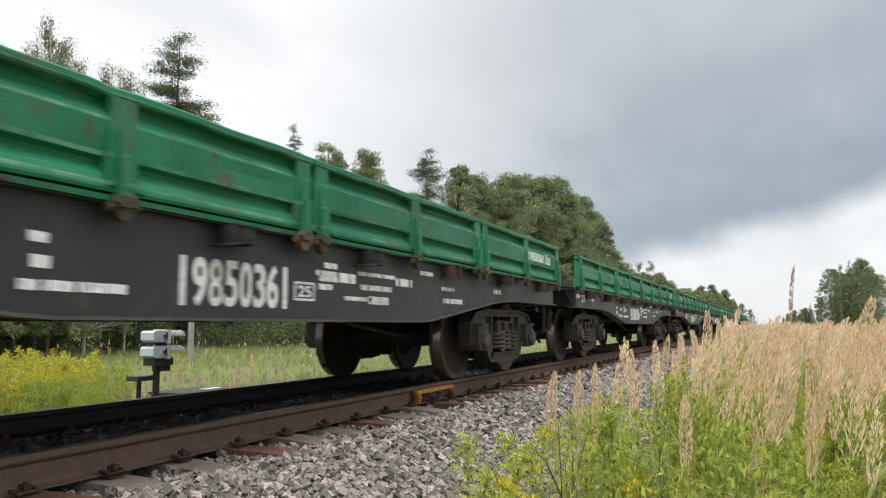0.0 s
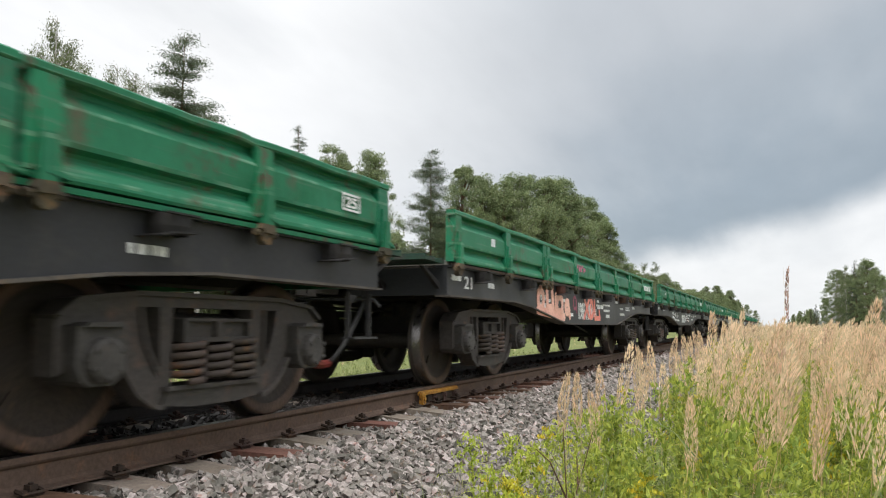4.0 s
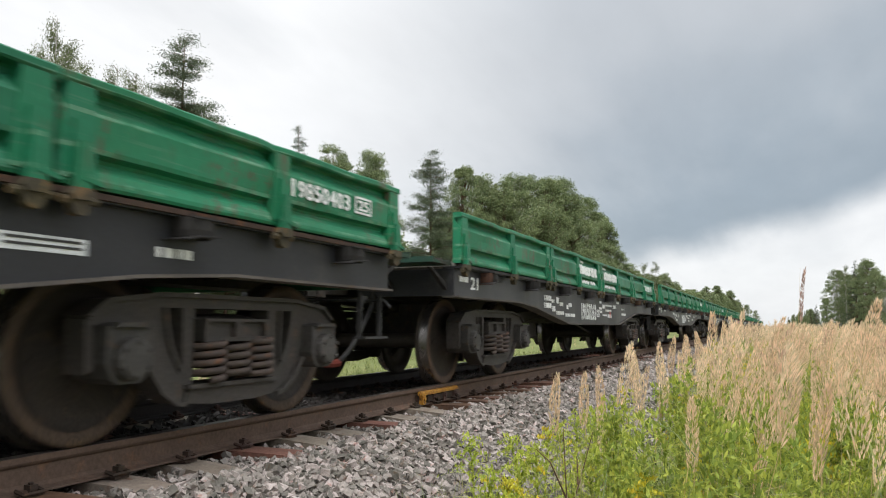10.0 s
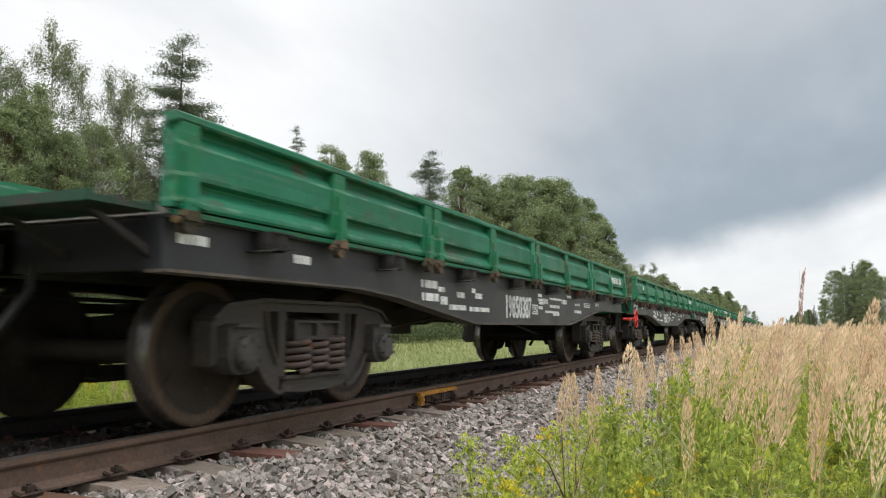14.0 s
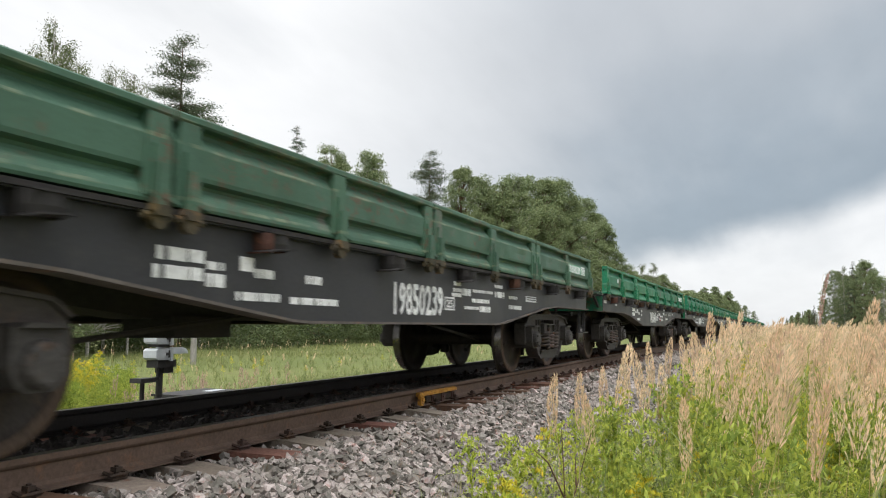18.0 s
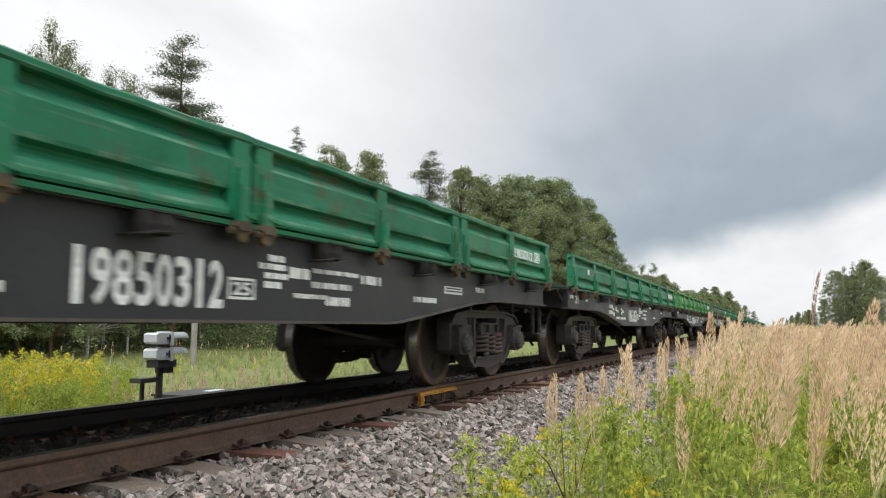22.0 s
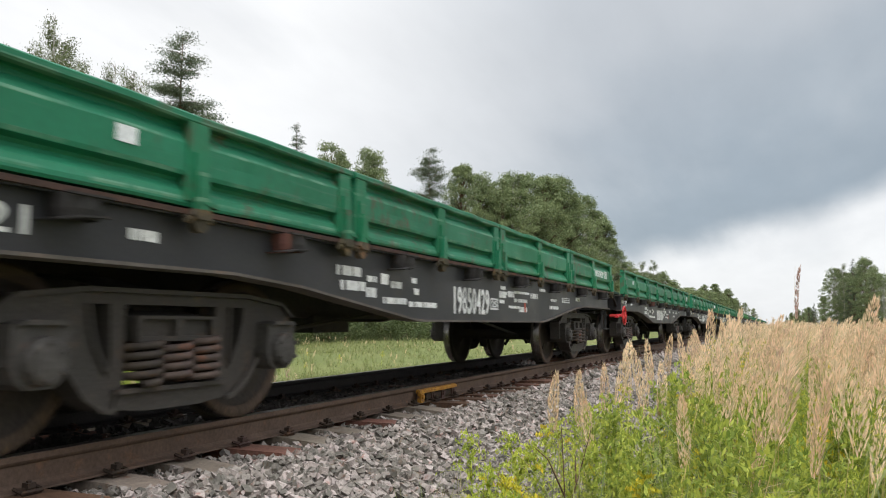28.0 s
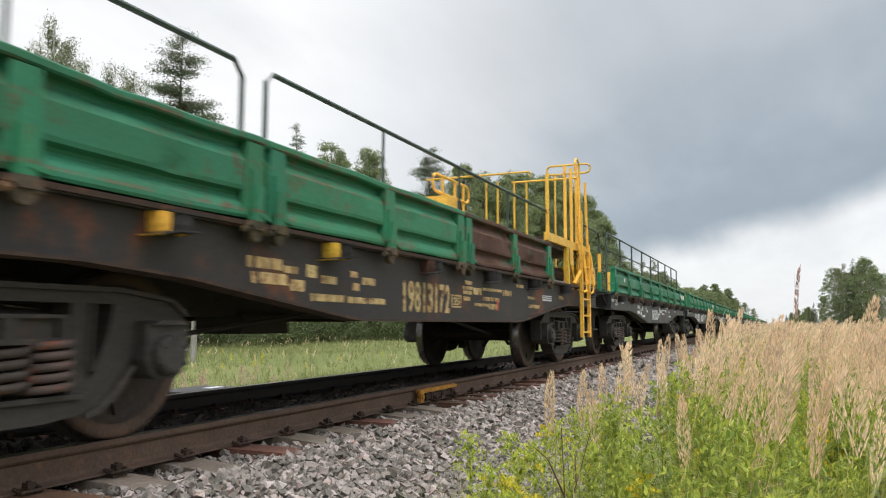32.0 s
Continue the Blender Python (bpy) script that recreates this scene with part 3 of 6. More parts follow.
def reed(rng, h=1.25, plume=0.27, full=1.0, fat=0.019, wide=1.0):
    """A reed-grass stalk: stem, plume and blades."""
    lean = rng.normal(0, 0.05, 2)
    top = np.array([lean[0] * h, lean[1] * h, h])
    bend = rng.normal(0, 0.02, 2)
    us = np.linspace(0, 1, 6)
    pts = [(top[0] * u + bend[0] * math.sin(u * 3.1), top[1] * u + bend[1] * math.sin(u * 3.1), h * u) for u in us]
    stem = merge([strip(pts, 0.0055, np.array([1.0, 0, 0])), strip(pts, 0.0055, np.array([0, 1.0, 0]))])
    n = int(150 * full)
    u = rng.beta(1.4, 1.3, n)
    rad = fat * np.sin(np.clip(u * 0.93 + 0.07, 0, 1) * math.pi) ** 0.7 + 0.003
    ang = rng.uniform(0, math.tau, n)
    droop = rng.normal(0, 0.045, 2)
    c = np.stack((top[0] + rad * np.cos(ang) + droop[0] * u * u, top[1] + rad * np.sin(ang) + droop[1] * u * u, h - plume + plume * u), 1)
    d = np.stack((np.cos(ang) * 0.35, np.sin(ang) * 0.35, np.ones(n)), 1)
    d /= np.linalg.norm(d, axis=1, keepdims=True)
    pl = cards(c, rng.uniform(0.016, 0.034, n) * wide, rng.uniform(0.004, 0.0075, n) * wide, d, rng)
    bl = []
    for _ in range(5):
        z = rng.uniform(0.05, 0.62) * h
        p, s = arc(rng, rng.uniform(0.25, 0.5), rng.uniform(0.8, 1.25), rng.uniform(0.2, 0.9), (top[0] * z / h, top[1] * z / h, z))
        bl.append(strip(p, 0.0105, s))
    return stem, pl, merge(bl), bl


def goldenrod(rng, h=0.75, bloom=0.0):
    """A leafy stalk with a tapering, feathery top; bloom: share of yellow heads."""
    bend = rng.normal(0, 0.05, 2)
    at = lambda u: (bend[0] * u * u, bend[1] * u * u, h * u)
    pts = [at(u) for u in np.linspace(0, 1, 6)]
    green = [strip(pts, 0.008, np.array([1.0, 0, 0])), strip(pts, 0.008, np.array([0, 1.0, 0]))]
    for i in range(58):
        u = 0.06 + 0.88 * i / 58
        size = 0.17 * (1.08 - 0.66 * u) * rng.uniform(0.75, 1.2)
        p, s = arc(rng, size, rng.uniform(0.55, 1.0), rng.uniform(0.5, 1.0), at(u), 4, i * 2.4)
        green.append(strip(p, 0.0135, s))
    flower = []
    for i in range(22):
        u = 0.6 + 0.4 * i / 22
        L = 0.19 * (1.05 - u) / 0.45 + 0.02
        p, s = arc(rng, L, rng.uniform(0.6, 1.0), 0.9, at(u), 5, i * 2.4 + 1)
        yellow = rng.random() < bloom
        (flower if yellow else green).append(strip(p, 0.013, s))
        n = 16 if yellow else 9
        q = np.array(p)
        k = rng.uniform(0.2, 1, n) * 3.99
        i0 = np.minimum(k.astype(int), 3)
        c = q[i0] + (q[i0 + 1] - q[i0]) * (k - i0)[:, None] + rng.normal(0, 0.005, (n, 3)) + np.array([0, 0, 0.008])
        d = rng.normal(size=(n, 3)) * 0.6 + np.array([0, 0, 1.2])
        d /= np.linalg.norm(d, axis=1, keepdims=True)
        (flower if yellow else green).append(cards(c, np.full(n, 0.03), np.full(n, 0.012), d, rng))
    return merge(green), (merge(flower) if flower else None)


def tuft(rng, h=0.5, n=7, w=0.012):
    items = []
    for _ in range(n):
        p, s = arc(rng, h * rng.uniform(0.6, 1.2), rng.uniform(0.9, 1.45), rng.uniform(0.1, 0.8), (rng.normal(0, 0.03), rng.normal(0, 0.03), 0), 4)
        items.append(strip(p, w, s))
    return merge(items)


def verge(n, x0, x1, near_edge, far_edge, s0, s1, rng, power=1.0):
    """Places on the near verge."""
    out = []
    for _ in range(n):
        x = x0 + (x1 - x0) * rng.random() ** power
        y = 0.065 + near_edge - (near_edge - far_edge) * rng.random()
        out.append((x, y, ground_height(x, y) - 0.02, rng.uniform(0, 6.28), abs(rng.normal(0, 0.09)), rng.uniform(s0, s1)))
    return out


def edge(x):
    """How close to the track the tall reeds come."""
    return float(np.interp(x, (2, 3, 4, 5, 6, 9, 12, 16, 24, 40), (-3.93, -3.61, -3.35, -3.43, -3.68, -3.83, -3.53, -3.18, -2.83, -2.66)))


def clear(p):
    """Keeps plants off the eye and out of its near line of sight."""
    dx, dy = p[0] - EYE[0], p[1] - EYE[1]
    return math.hypot(dx, dy) > 2.1 and not (p[1] > -2.57 and p[0] < 3.6)


def near_verge():
    rng = np.random.default_rng(21)
    full = [reed(rng, 1.25, rng.uniform(0.25, 0.36), rng.uniform(1.3, 2.0), rng.uniform(0.017, 0.03), 1.1) for _ in range(16)]
    light = [reed(rng, 1.25, 0.26, 0.36, 0.02, 1.8) for _ in range(6)]
    places = [p for p in verge(800, 2.4, 10, -3.2, -9.0, 0.74, 1.1, rng, 1.1) if clear(p) and rng.random() < (edge(p[0]) - p[1]) / 0.55]
    far = [p for p in verge(2500, 9.5, 34, -2.7, -15, 0.78, 1.08, rng, 1.2) + verge(1600, 30, 110, -2.6, -26, 0.82, 1.16, rng, 1.2) if p[1] < edge(p[0])]
    hold = thing("reed_grass", "dense stand of dry straw-coloured reed grass with feathery plumes", "grass", kind="stuff")
    for i, (name, mat) in enumerate((("stems", STRAW), ("plumes", PLUME), ("blades", BLADE))):
        r = np.random.default_rng(5)
        a = scatter([q[i] for q in full], places, r, (0.045, -0.095))
        b = scatter([q[i] for q in light], far, r, (0.045, -0.095))
        v, f = merge([a, b])
        part(name, arrays_mesh(name, v, f, mat), parent=hold)
    # leafy weeds
    plain, bloom = [goldenrod(rng, 0.8, 0.0) for _ in range(6)], [goldenrod(rng, 0.8, 0.75) for _ in range(5)]
    pl = [p for p in verge(540, 2.6, 8.5, -3.3, -8.0, 0.6, 1.3, rng) if clear(p) and p[1] < edge(p[0]) - 0.05] + [p for p in verge(420, 8, 30, -2.8, -12, 0.7, 1.12, rng) if p[1] < edge(p[0]) + 0.4]
    bl = [p for p in verge(55, 2.6, 9, -3.4, -8.0, 0.6, 1.15, rng) if clear(p) and p[1] < edge(p[0])] + [p for p in verge(260, 8, 34, -2.9, -12, 0.7, 1.2, rng) if p[1] < edge(p[0]) + 0.3]
    hold = thing("goldenrod_thicket", "yellow-green goldenrod weeds between the reed grass", "weeds", kind="stuff")
    r = np.random.default_rng(6)
    v, f = scatter([q[0] for q in plain], pl, r)
    part("leaves", arrays_mesh("leaves", v, f, HERB), parent=hold)
    r = np.random.default_rng(7)
    v, f = scatter([q[0] for q in bloom], bl, r)
    part("leaves", arrays_mesh("leaves", v, f, HERB), parent=hold)
    r = np.random.default_rng(7)
    v, f = scatter([q[1] for q in bloom], bl, r)
    part("flowers", arrays_mesh("flowers", v, f, FLOWER), parent=hold)
    # grass underneath
    tufts = [tuft(rng, 0.62, 7, 0.009) for _ in range(8)]
    tp = [p for p in verge(1500, 2.0, 9, -3.0, -9, 0.6, 1.6, rng) if clear(p) and p[1] < edge(p[0]) + 0.25] + [q for q in verge(1800, 9, 40, -2.6, -14, 0.9, 1.7, rng) if q[1] < edge(q[0]) + 0.3] + [p for p in verge(90, 3.0, 9, -2.3, -2.9, 0.25, 0.6, rng)] + [p for p in verge(500, -12, 0, -3.1, -10, 0.6, 1.2, rng) if clear(p)]
    v, f = scatter(tufts, tp, rng)
    ob = new("verge_grass", arrays_mesh("verge_grass", v, f, BLADE))
    tagged(ob, "green and yellowing grass under the reeds", "grass", kind="stuff")


near_verge()

# single stalks in front that stand out and sway: x, y, height, lean
STALKS = ((4.15, -3.16, 1.0, 0.02), (4.2, -3.3, 0.9, -0.02), (4.6, -3.23, 0.98, 0.03), (4.9, -3.26, 1.0, 0.03), (4.7, -3.49, 1.02, -0.02), (5.0, -3.34, 1.14, -0.02), (5.3, -3.39, 1.1, 0.04), (5.6, -3.44, 1.15, 0.05),
          (5.2, -3.69, 1.1, 0.02), (6.2, -3.54, 1.2, 0.02), (6.5, -3.64, 1.22, 0.05), (6.8, -3.49, 1.2, 0.04), (7.4, -3.69, 1.25, 0.05), (7.8, -3.64, 1.24, 0.06), (4.4, -4.03, 1.12, 0.03), (5.4, -4.23, 1.2, 0.02),
          (4.6, -4.69, 1.18, -0.03), (5.2, -4.94, 1.22, 0.03), (4.1, -4.89, 1.16, 0.04), (5.8, -4.84, 1.24, 0.02), (3.6, -3.84, 0.95, -0.02), (3.7, -4.34, 1.05, 0.03), (3.9, -5.23, 1.12, 0.02), (6.4, -5.34, 1.26, -0.02))
SWAYING = []


def stalks():
    rng = np.random.default_rng(31)
    for i, (x, y, h, lean) in enumerate(STALKS + ((5.0, -4.23, 1.64, 0.0),)):
        s, p, _, bl = reed(rng, h, 0.34 if h < 1.5 else 0.32, 2.2 if h < 1.5 else 1.5, 0.025 if h < 1.5 else 0.006, 1.15 if h < 1.5 else 1.0)
        t = thing("reed_stalk", "straw-coloured reed grass stalk with a feathery plume" if h < 1.5 else "single tall reed stalk with a thin pinkish plume", "grass stalk", pose(x, y, ground_height(x, y) - 0.02), group="reed stalks beside the track")
        part("stem", arrays_mesh("stem", *s, STRAW), parent=t)
        part("plume", arrays_mesh("plume", *p, PLUME if h < 1.5 else BROWNSEED), parent=t)
        for b in bl:
            part("blade", arrays_mesh("blade", *b, BLADE), parent=t)
        SWAYING.append((t, x, y, h, lean))


stalks()

# leafy plants at the edge of the stones: x, y, height, share in bloom
PLANTS = ((3.95, -2.73, 0.66, 0.0), (3.7, -2.86, 0.5, 0.1), (3.45, -2.89, 0.42, 0.0), (4.25, -2.92, 0.62, 0.05), (3.75, -3.06, 0.46, 0.85), (4.1, -3.04, 0.6, 0.1), (3.55, -3.14, 0.42, 0.9), (4.7, -3.09, 0.72, 0.1),
          (5.2, -3.29, 0.85, 0.15), (3.3, -3.29, 0.4, 0.2), (4.4, -3.44, 0.65, 0.0), (3.9, -3.54, 0.6, 0.05), (4.9, -3.73, 0.78, 0.1), (3.5, -3.84, 0.55, 0.0), (4.2, -4.14, 0.72, 0.05), (5.0, -4.34, 0.8, 0.4),
          (3.6, -4.53, 0.66, 0.0), (4.4, -4.84, 0.78, 0.5), (3.8, -5.14, 0.74, 0.1), (4.8, -5.34, 0.84, 0.1),
          (4.05, -2.89, 0.58, 0.0), (4.35, -3.14, 0.7, 0.0), (4.55, -2.94, 0.62, 0.1), (4.8, -3.23, 0.74, 0.05), (3.85, -3.23, 0.52, 0.0), (4.15, -3.34, 0.62, 0.15), (5.0, -3.14, 0.7, 0.0), (3.6, -2.99, 0.44, 0.1))


def plants():
    rng = np.random.default_rng(41)
    for x, y, h, bloom in PLANTS:
        g, fl = goldenrod(rng, h, bloom)
        t = thing("goldenrod", "goldenrod in yellow bloom beside the ballast" if bloom > 0.3 else "yellow-green leafy goldenrod stalk not yet in bloom", "plant", pose(x, y, ground_height(x, y) - 0.02), group="goldenrod beside the track")
        part("foliage", arrays_mesh("foliage", *g, HERB_FRESH), parent=t)
        if fl is not None:
            part("bloom", arrays_mesh("bloom", *fl, FLOWER), parent=t)
    # one bare branching stalk
    bm = bmesh.new()
    for pts in ([(0, 0, 0), (0.02, 0, 0.35), (0.0, 0.01, 0.75)], [(0.01, 0, 0.3), (0.1, -0.06, 0.55), (0.14, -0.1, 0.72)], [(0.01, 0, 0.42), (-0.06, 0.06, 0.6), (-0.09, 0.12, 0.66)], [(0.07, -0.04, 0.48), (0.14, -0.02, 0.6)]):
        tube(bm, pts, 0.005, 4, 0.002)
    t = thing("dry_weed", "bare dark branching weed stalk among the reeds", "plant", pose(3.6, -3.325, ground_height(3.6, -3.325)))
    part("stalk", bm, BARK, t)


plants()


def meadow():
    rng = np.random.default_rng(51)
    tufts = [tuft(rng, 0.4, 8, 0.012) for _ in range(8)]
    tall = [reed(rng, 0.9, 0.2, 0.25, 0.02, 2.0) for _ in range(5)]

    def spots(n, x0, x1, y0, y1, s0, s1):
        out = []
        for _ in range(n):
            x, y = rng.uniform(x0, x1), rng.uniform(y0, y1)
            out.append((x, y, ground_height(x, y) - 0.02, rng.uniform(0, 6.28), rng.uniform(0, 0.1), rng.uniform(s0, s1)))
        return out

    v, f = scatter(tufts, spots(3600, 2, 45, 2.7, 26, 0.6, 1.2) + spots(2400, 3, 22, 2.6, 7, 0.5, 1.25) + spots(2600, 20, 130, 16, 28, 0.9, 1.6), rng)
    tagged(new("meadow_grass", arrays_mesh("meadow_grass", v, f, MEADOW_BLADE)), "long green meadow grass beyond the track", "grass", kind="stuff")
    pl = spots(200, 4, 40, 4, 22, 0.6, 1.0)
    hold = thing("meadow_stalks", "pale seeding grass stalks in the meadow", "grass", kind="stuff")
    for i, (name, mat) in enumerate((("stems", STRAW), ("plumes", PLUME))):
        v, f = scatter([q[i] for q in tall], pl, np.random.default_rng(8))
        part(name, arrays_mesh(name, v, f, mat), parent=hold)
    dock = [reed(rng, 0.75, 0.3, 0.5, 0.035, 1.6) for _ in range(4)]
    dp = spots(34, 7.6, 11.5, 3.6, 4.6, 0.7, 1.15)
    hold = thing("dock_weeds", "rust-brown seeding dock weeds beside the track", "weeds", kind="stuff")
    for i, (name, mat) in enumerate((("stems", STRAW), ("seed_heads", BROWNSEED))):
        v, f = scatter([q[i] for q in dock], dp, np.random.default_rng(12))
        part(name, arrays_mesh(name, v, f, mat), parent=hold)
    gold = [goldenrod(rng, 0.85, 0.55) for _ in range(5)]
    gp = [q for q in spots(1000, 4.0, 12.5, 5.0, 12, 0.65, 1.3) if q[0] < (q[1] + 4.437) * 0.9 and noise.noise(Vector((q[0] * 0.7, q[1] * 0.7, 7))) > 0.02] + spots(40, 8, 26, 7, 18, 0.4, 0.7)
    hold = thing("goldenrod_patch", "patch of goldenrod in yellow bloom in the meadow", "weeds", kind="stuff")
    for i, (name, mat) in enumerate((("leaves", HERB), ("flowers", FLOWER))):
        v, f = scatter([q[i] for q in gold], gp, np.random.default_rng(9))
        part(name, arrays_mesh(name, v, f, mat), parent=hold)
    low = [goldenrod(rng, 0.6, 0.0) for _ in range(4)]
    lp = [q for q in spots(1300, 3.6, 13.0, 4.2, 12, 0.7, 1.25) if q[0] < (q[1] + 4.262) * 0.98 and noise.noise(Vector((q[0] * 0.7, q[1] * 0.7, 7))) > -0.12]
    v, f = scatter([q[0] for q in low], lp, np.random.default_rng(10))
    part("undergrowth", arrays_mesh("undergrowth", v, f, HERB), parent=hold)


meadow()


# ---- trees ----
def trunk_mesh(h, r, limbs, bark):
    bm = bmesh.new()
    tube(bm, [(0, 0, -0.5), (0.02 * h * 0.1, 0, h * 0.35), (0, 0.02 * h * 0.1, h * 0.7), (0, 0, h * 0.97)], r, 7, r * 0.12)
    for a, b, rr in limbs:
        m = (np.array(a) + np.array(b)) / 2 + np.array([0, 0, 0.04 * h * 0.2])
        tube(bm, [a, tuple(m), b], rr, 4, rr * 0.35)
    return finish("trunk", bm, bark)


def clumps(rng, centres, radii, n, size, flat=1.0, droop=0.0):
    """Leaves on the outsides of rounded clumps, with a few inside."""
    k = rng.integers(0, len(centres), n)
    d = rng.normal(size=(n, 3))
    d /= np.linalg.norm(d, axis=1, keepdims=True)
    d *= rng.uniform(0.3, 1.0, (n, 1)) ** 0.4 * rng.normal(1.0, 0.22, (n, 1))
    d[:, 2] *= flat
    c = centres[k] + d * radii[k][:, None]
    dirs = rng.normal(size=(n, 3)) + np.array([0, 0, -droop])
    dirs /= np.linalg.norm(dirs, axis=1, keepdims=True)
    s = rng.uniform(0.6, 1.25, n) * size
    return cards(c, s, s * rng.uniform(0.6, 0.95, n), dirs, rng)


def sprays(rng, limbs, tufts, n, size, sigma, flat=0.5, droop=0.0, inner=0.25, aspect=(0.22, 0.4)):
    """Needles or leaves in tufts along the limbs; sigma: a tuft's half width, droop: how far it hangs down."""
    a, b = np.array([q[0] for q in limbs]), np.array([q[1] for q in limbs])
    L = np.linalg.norm(b - a, axis=1)
    k = rng.choice(len(limbs), tufts, p=L ** 1.2 / (L ** 1.2).sum())
    u = inner + (1.04 - inner) * rng.random(tufts) ** 0.75
    side = rng.normal(size=(tufts, 3)) * (0.1 * L[k] * (0.4 + u))[:, None]
    side[:, 2] *= 0.4
    c0 = a[k] + (b[k] - a[k]) * u[:, None] + side
    way = (b[k] - a[k]) / L[k][:, None]
    wide = sigma * rng.uniform(0.6, 1.4, tufts)
    j = rng.integers(0, tufts, n)
    off = rng.normal(size=(n, 3)) * wide[j][:, None]
    off[:, 2] = off[:, 2] * flat - rng.random(n) ** 1.5 * droop
    d = way[j] * 0.7 + rng.normal(size=(n, 3)) * 0.6 + np.array([0, 0, -1.2 * droop])
    d /= np.linalg.norm(d, axis=1, keepdims=True)
    s = rng.uniform(0.6, 1.3, n) * size
    return cards(c0[j] + off, s, s * rng.uniform(*aspect, n), d, rng)


def pine(rng, h, fine=True):
    limbs = []
    z = h * 0.22
    while z < h * 0.985:
        v = 1 - z / h
        for _ in range(rng.integers(2, 5)):
            L = h * min(0.03 + 0.3 * v, 0.18) * rng.uniform(0.5, 1.15)
            a = rng.uniform(0, math.tau)
            limbs.append(((0, 0, z), (math.cos(a) * L, math.sin(a) * L, z + L * rng.uniform(-0.08, 0.28)), 0.03 + 0.05 * v))
        z += h * rng.uniform(0.013, 0.022)
    v, f = sprays(rng, limbs, 1900 if fine else 300, 80000 if fine else 4500, 0.21 if fine else 0.66, 0.36, 0.55, 0.0, 0.1, (0.25, 0.42))
    return trunk_mesh(h, 0.24, limbs, BARK), arrays_mesh("crown", v, f, NEEDLE)


def spruce(rng, h, fine=True):
    limbs = []
    z = h * 0.06
    while z < h * 0.99:
        u = z / h
        for _ in range(4):
            L = h * (0.15 * (1 - u) ** 0.9 + 0.008) * rng.uniform(0.6, 1.2)
            a = rng.uniform(0, math.tau)
            limbs.append(((0, 0, z), (math.cos(a) * L, math.sin(a) * L, z - L * rng.uniform(0.1, 0.35)), 0.05 * (1 - u) + 0.012))
        z += h * 0.0135
    v, f = sprays(rng, limbs, 1100 if fine else 300, 38000 if fine else 4500, 0.22 if fine else 0.6, 0.22, 0.35, 0.18, 0.1)
    return trunk_mesh(h, 0.2, limbs, BARK), arrays_mesh("crown", v, f, SPRUCE_N)


def birch(rng, h, fine=True):
    limbs = []
    for i in range(64):
        u = rng.uniform(0.16, 1.0)
        z = h * u
        L = h * 0.14 * math.sin(min(1, (1.03 - u) * 1.3) * math.pi * 0.62) * rng.uniform(0.45, 1.2) + 0.3
        a = rng.uniform(0, math.tau)
        limbs.append(((0, 0, max(z - L * 0.5, h * 0.14)), (math.cos(a) * L, math.sin(a) * L, z + L * rng.uniform(0.1, 0.5)), 0.045))
    v, f = sprays(rng, limbs, 620 if fine else 200, 52000 if fine else 5000, 0.135 if fine else 0.45, 0.24, 0.8, 1.3, 0.2, (0.5, 0.8))
    return trunk_mesh(h, 0.17, limbs, BIRCH_BARK), arrays_mesh("crown", v, f, BIRCH_L)


def broadleaf(rng, h, fine=True):
    limbs, cen, rad = [], [], []
    for i in range(190):
        u = rng.uniform(0.1, 0.99)
        w = h * 0.19 * math.sin(min(1, (1.06 - u) * 1.25) * math.pi * 0.6) ** 0.8
        a, q = rng.uniform(0, math.tau), rng.uniform(0.35, 1.0)
        c = (math.cos(a) * w * q, math.sin(a) * w * q, h * u)
        limbs.append(((0, 0, h * max(0.1, u - 0.15)), c, 0.06))
        cen.append(c)
        rad.append(h * rng.uniform(0.018, 0.045))
    v, f = clumps(rng, np.array(cen), np.array(rad), 42000 if fine else 5000, 0.22 if fine else 0.6, 0.8, 0.3)
    return trunk_mesh(h, 0.22, limbs, BIRCH_BARK if rng.random() < 0.4 else BARK), arrays_mesh("crown", v, f, LEAF)


def bush(rng, h, fine=True):
    cen = np.stack((rng.normal(0, h * 0.4, 14), rng.normal(0, h * 0.4, 14), rng.uniform(0.15, 0.8, 14) * h), 1)
    v, f = clumps(rng, cen, np.full(14, h * 0.3), 2600, 0.22, 0.9)
    bm = bmesh.new()
    for c in cen[:6]:
        tube(bm, [(0, 0, -0.2), tuple(c)], 0.03, 4, 0.01)
    return finish("stems", bm, BARK), arrays_mesh("crown", v, f, UNDERGROWTH)


KINDS = {"pine": (pine, 3, "tall pine with rusty bark and open dark-green crown"), "spruce": (spruce, 2, "dark green spruce with drooping branches"), "birch": (birch, 4, "slender birch with a thin drooping crown"),
         "leaf": (broadleaf, 5, "leafy green broadleaf tree at the forest edge"), "bush": (bush, 3, "dense green bush at the forest edge")}
PROTO = {}


def make_protos():
    for kind, (fn, n, label) in KINDS.items():
        for i in range(n):
            rng = np.random.default_rng(700 + 10 * i + len(kind))
            h = 4.0 if kind == "bush" else 28.0
            for fine in (True, False):
                a, b = fn(rng, h, fine)
                PROTO.setdefault((kind, fine), []).append((a, b, h, label))


make_protos()


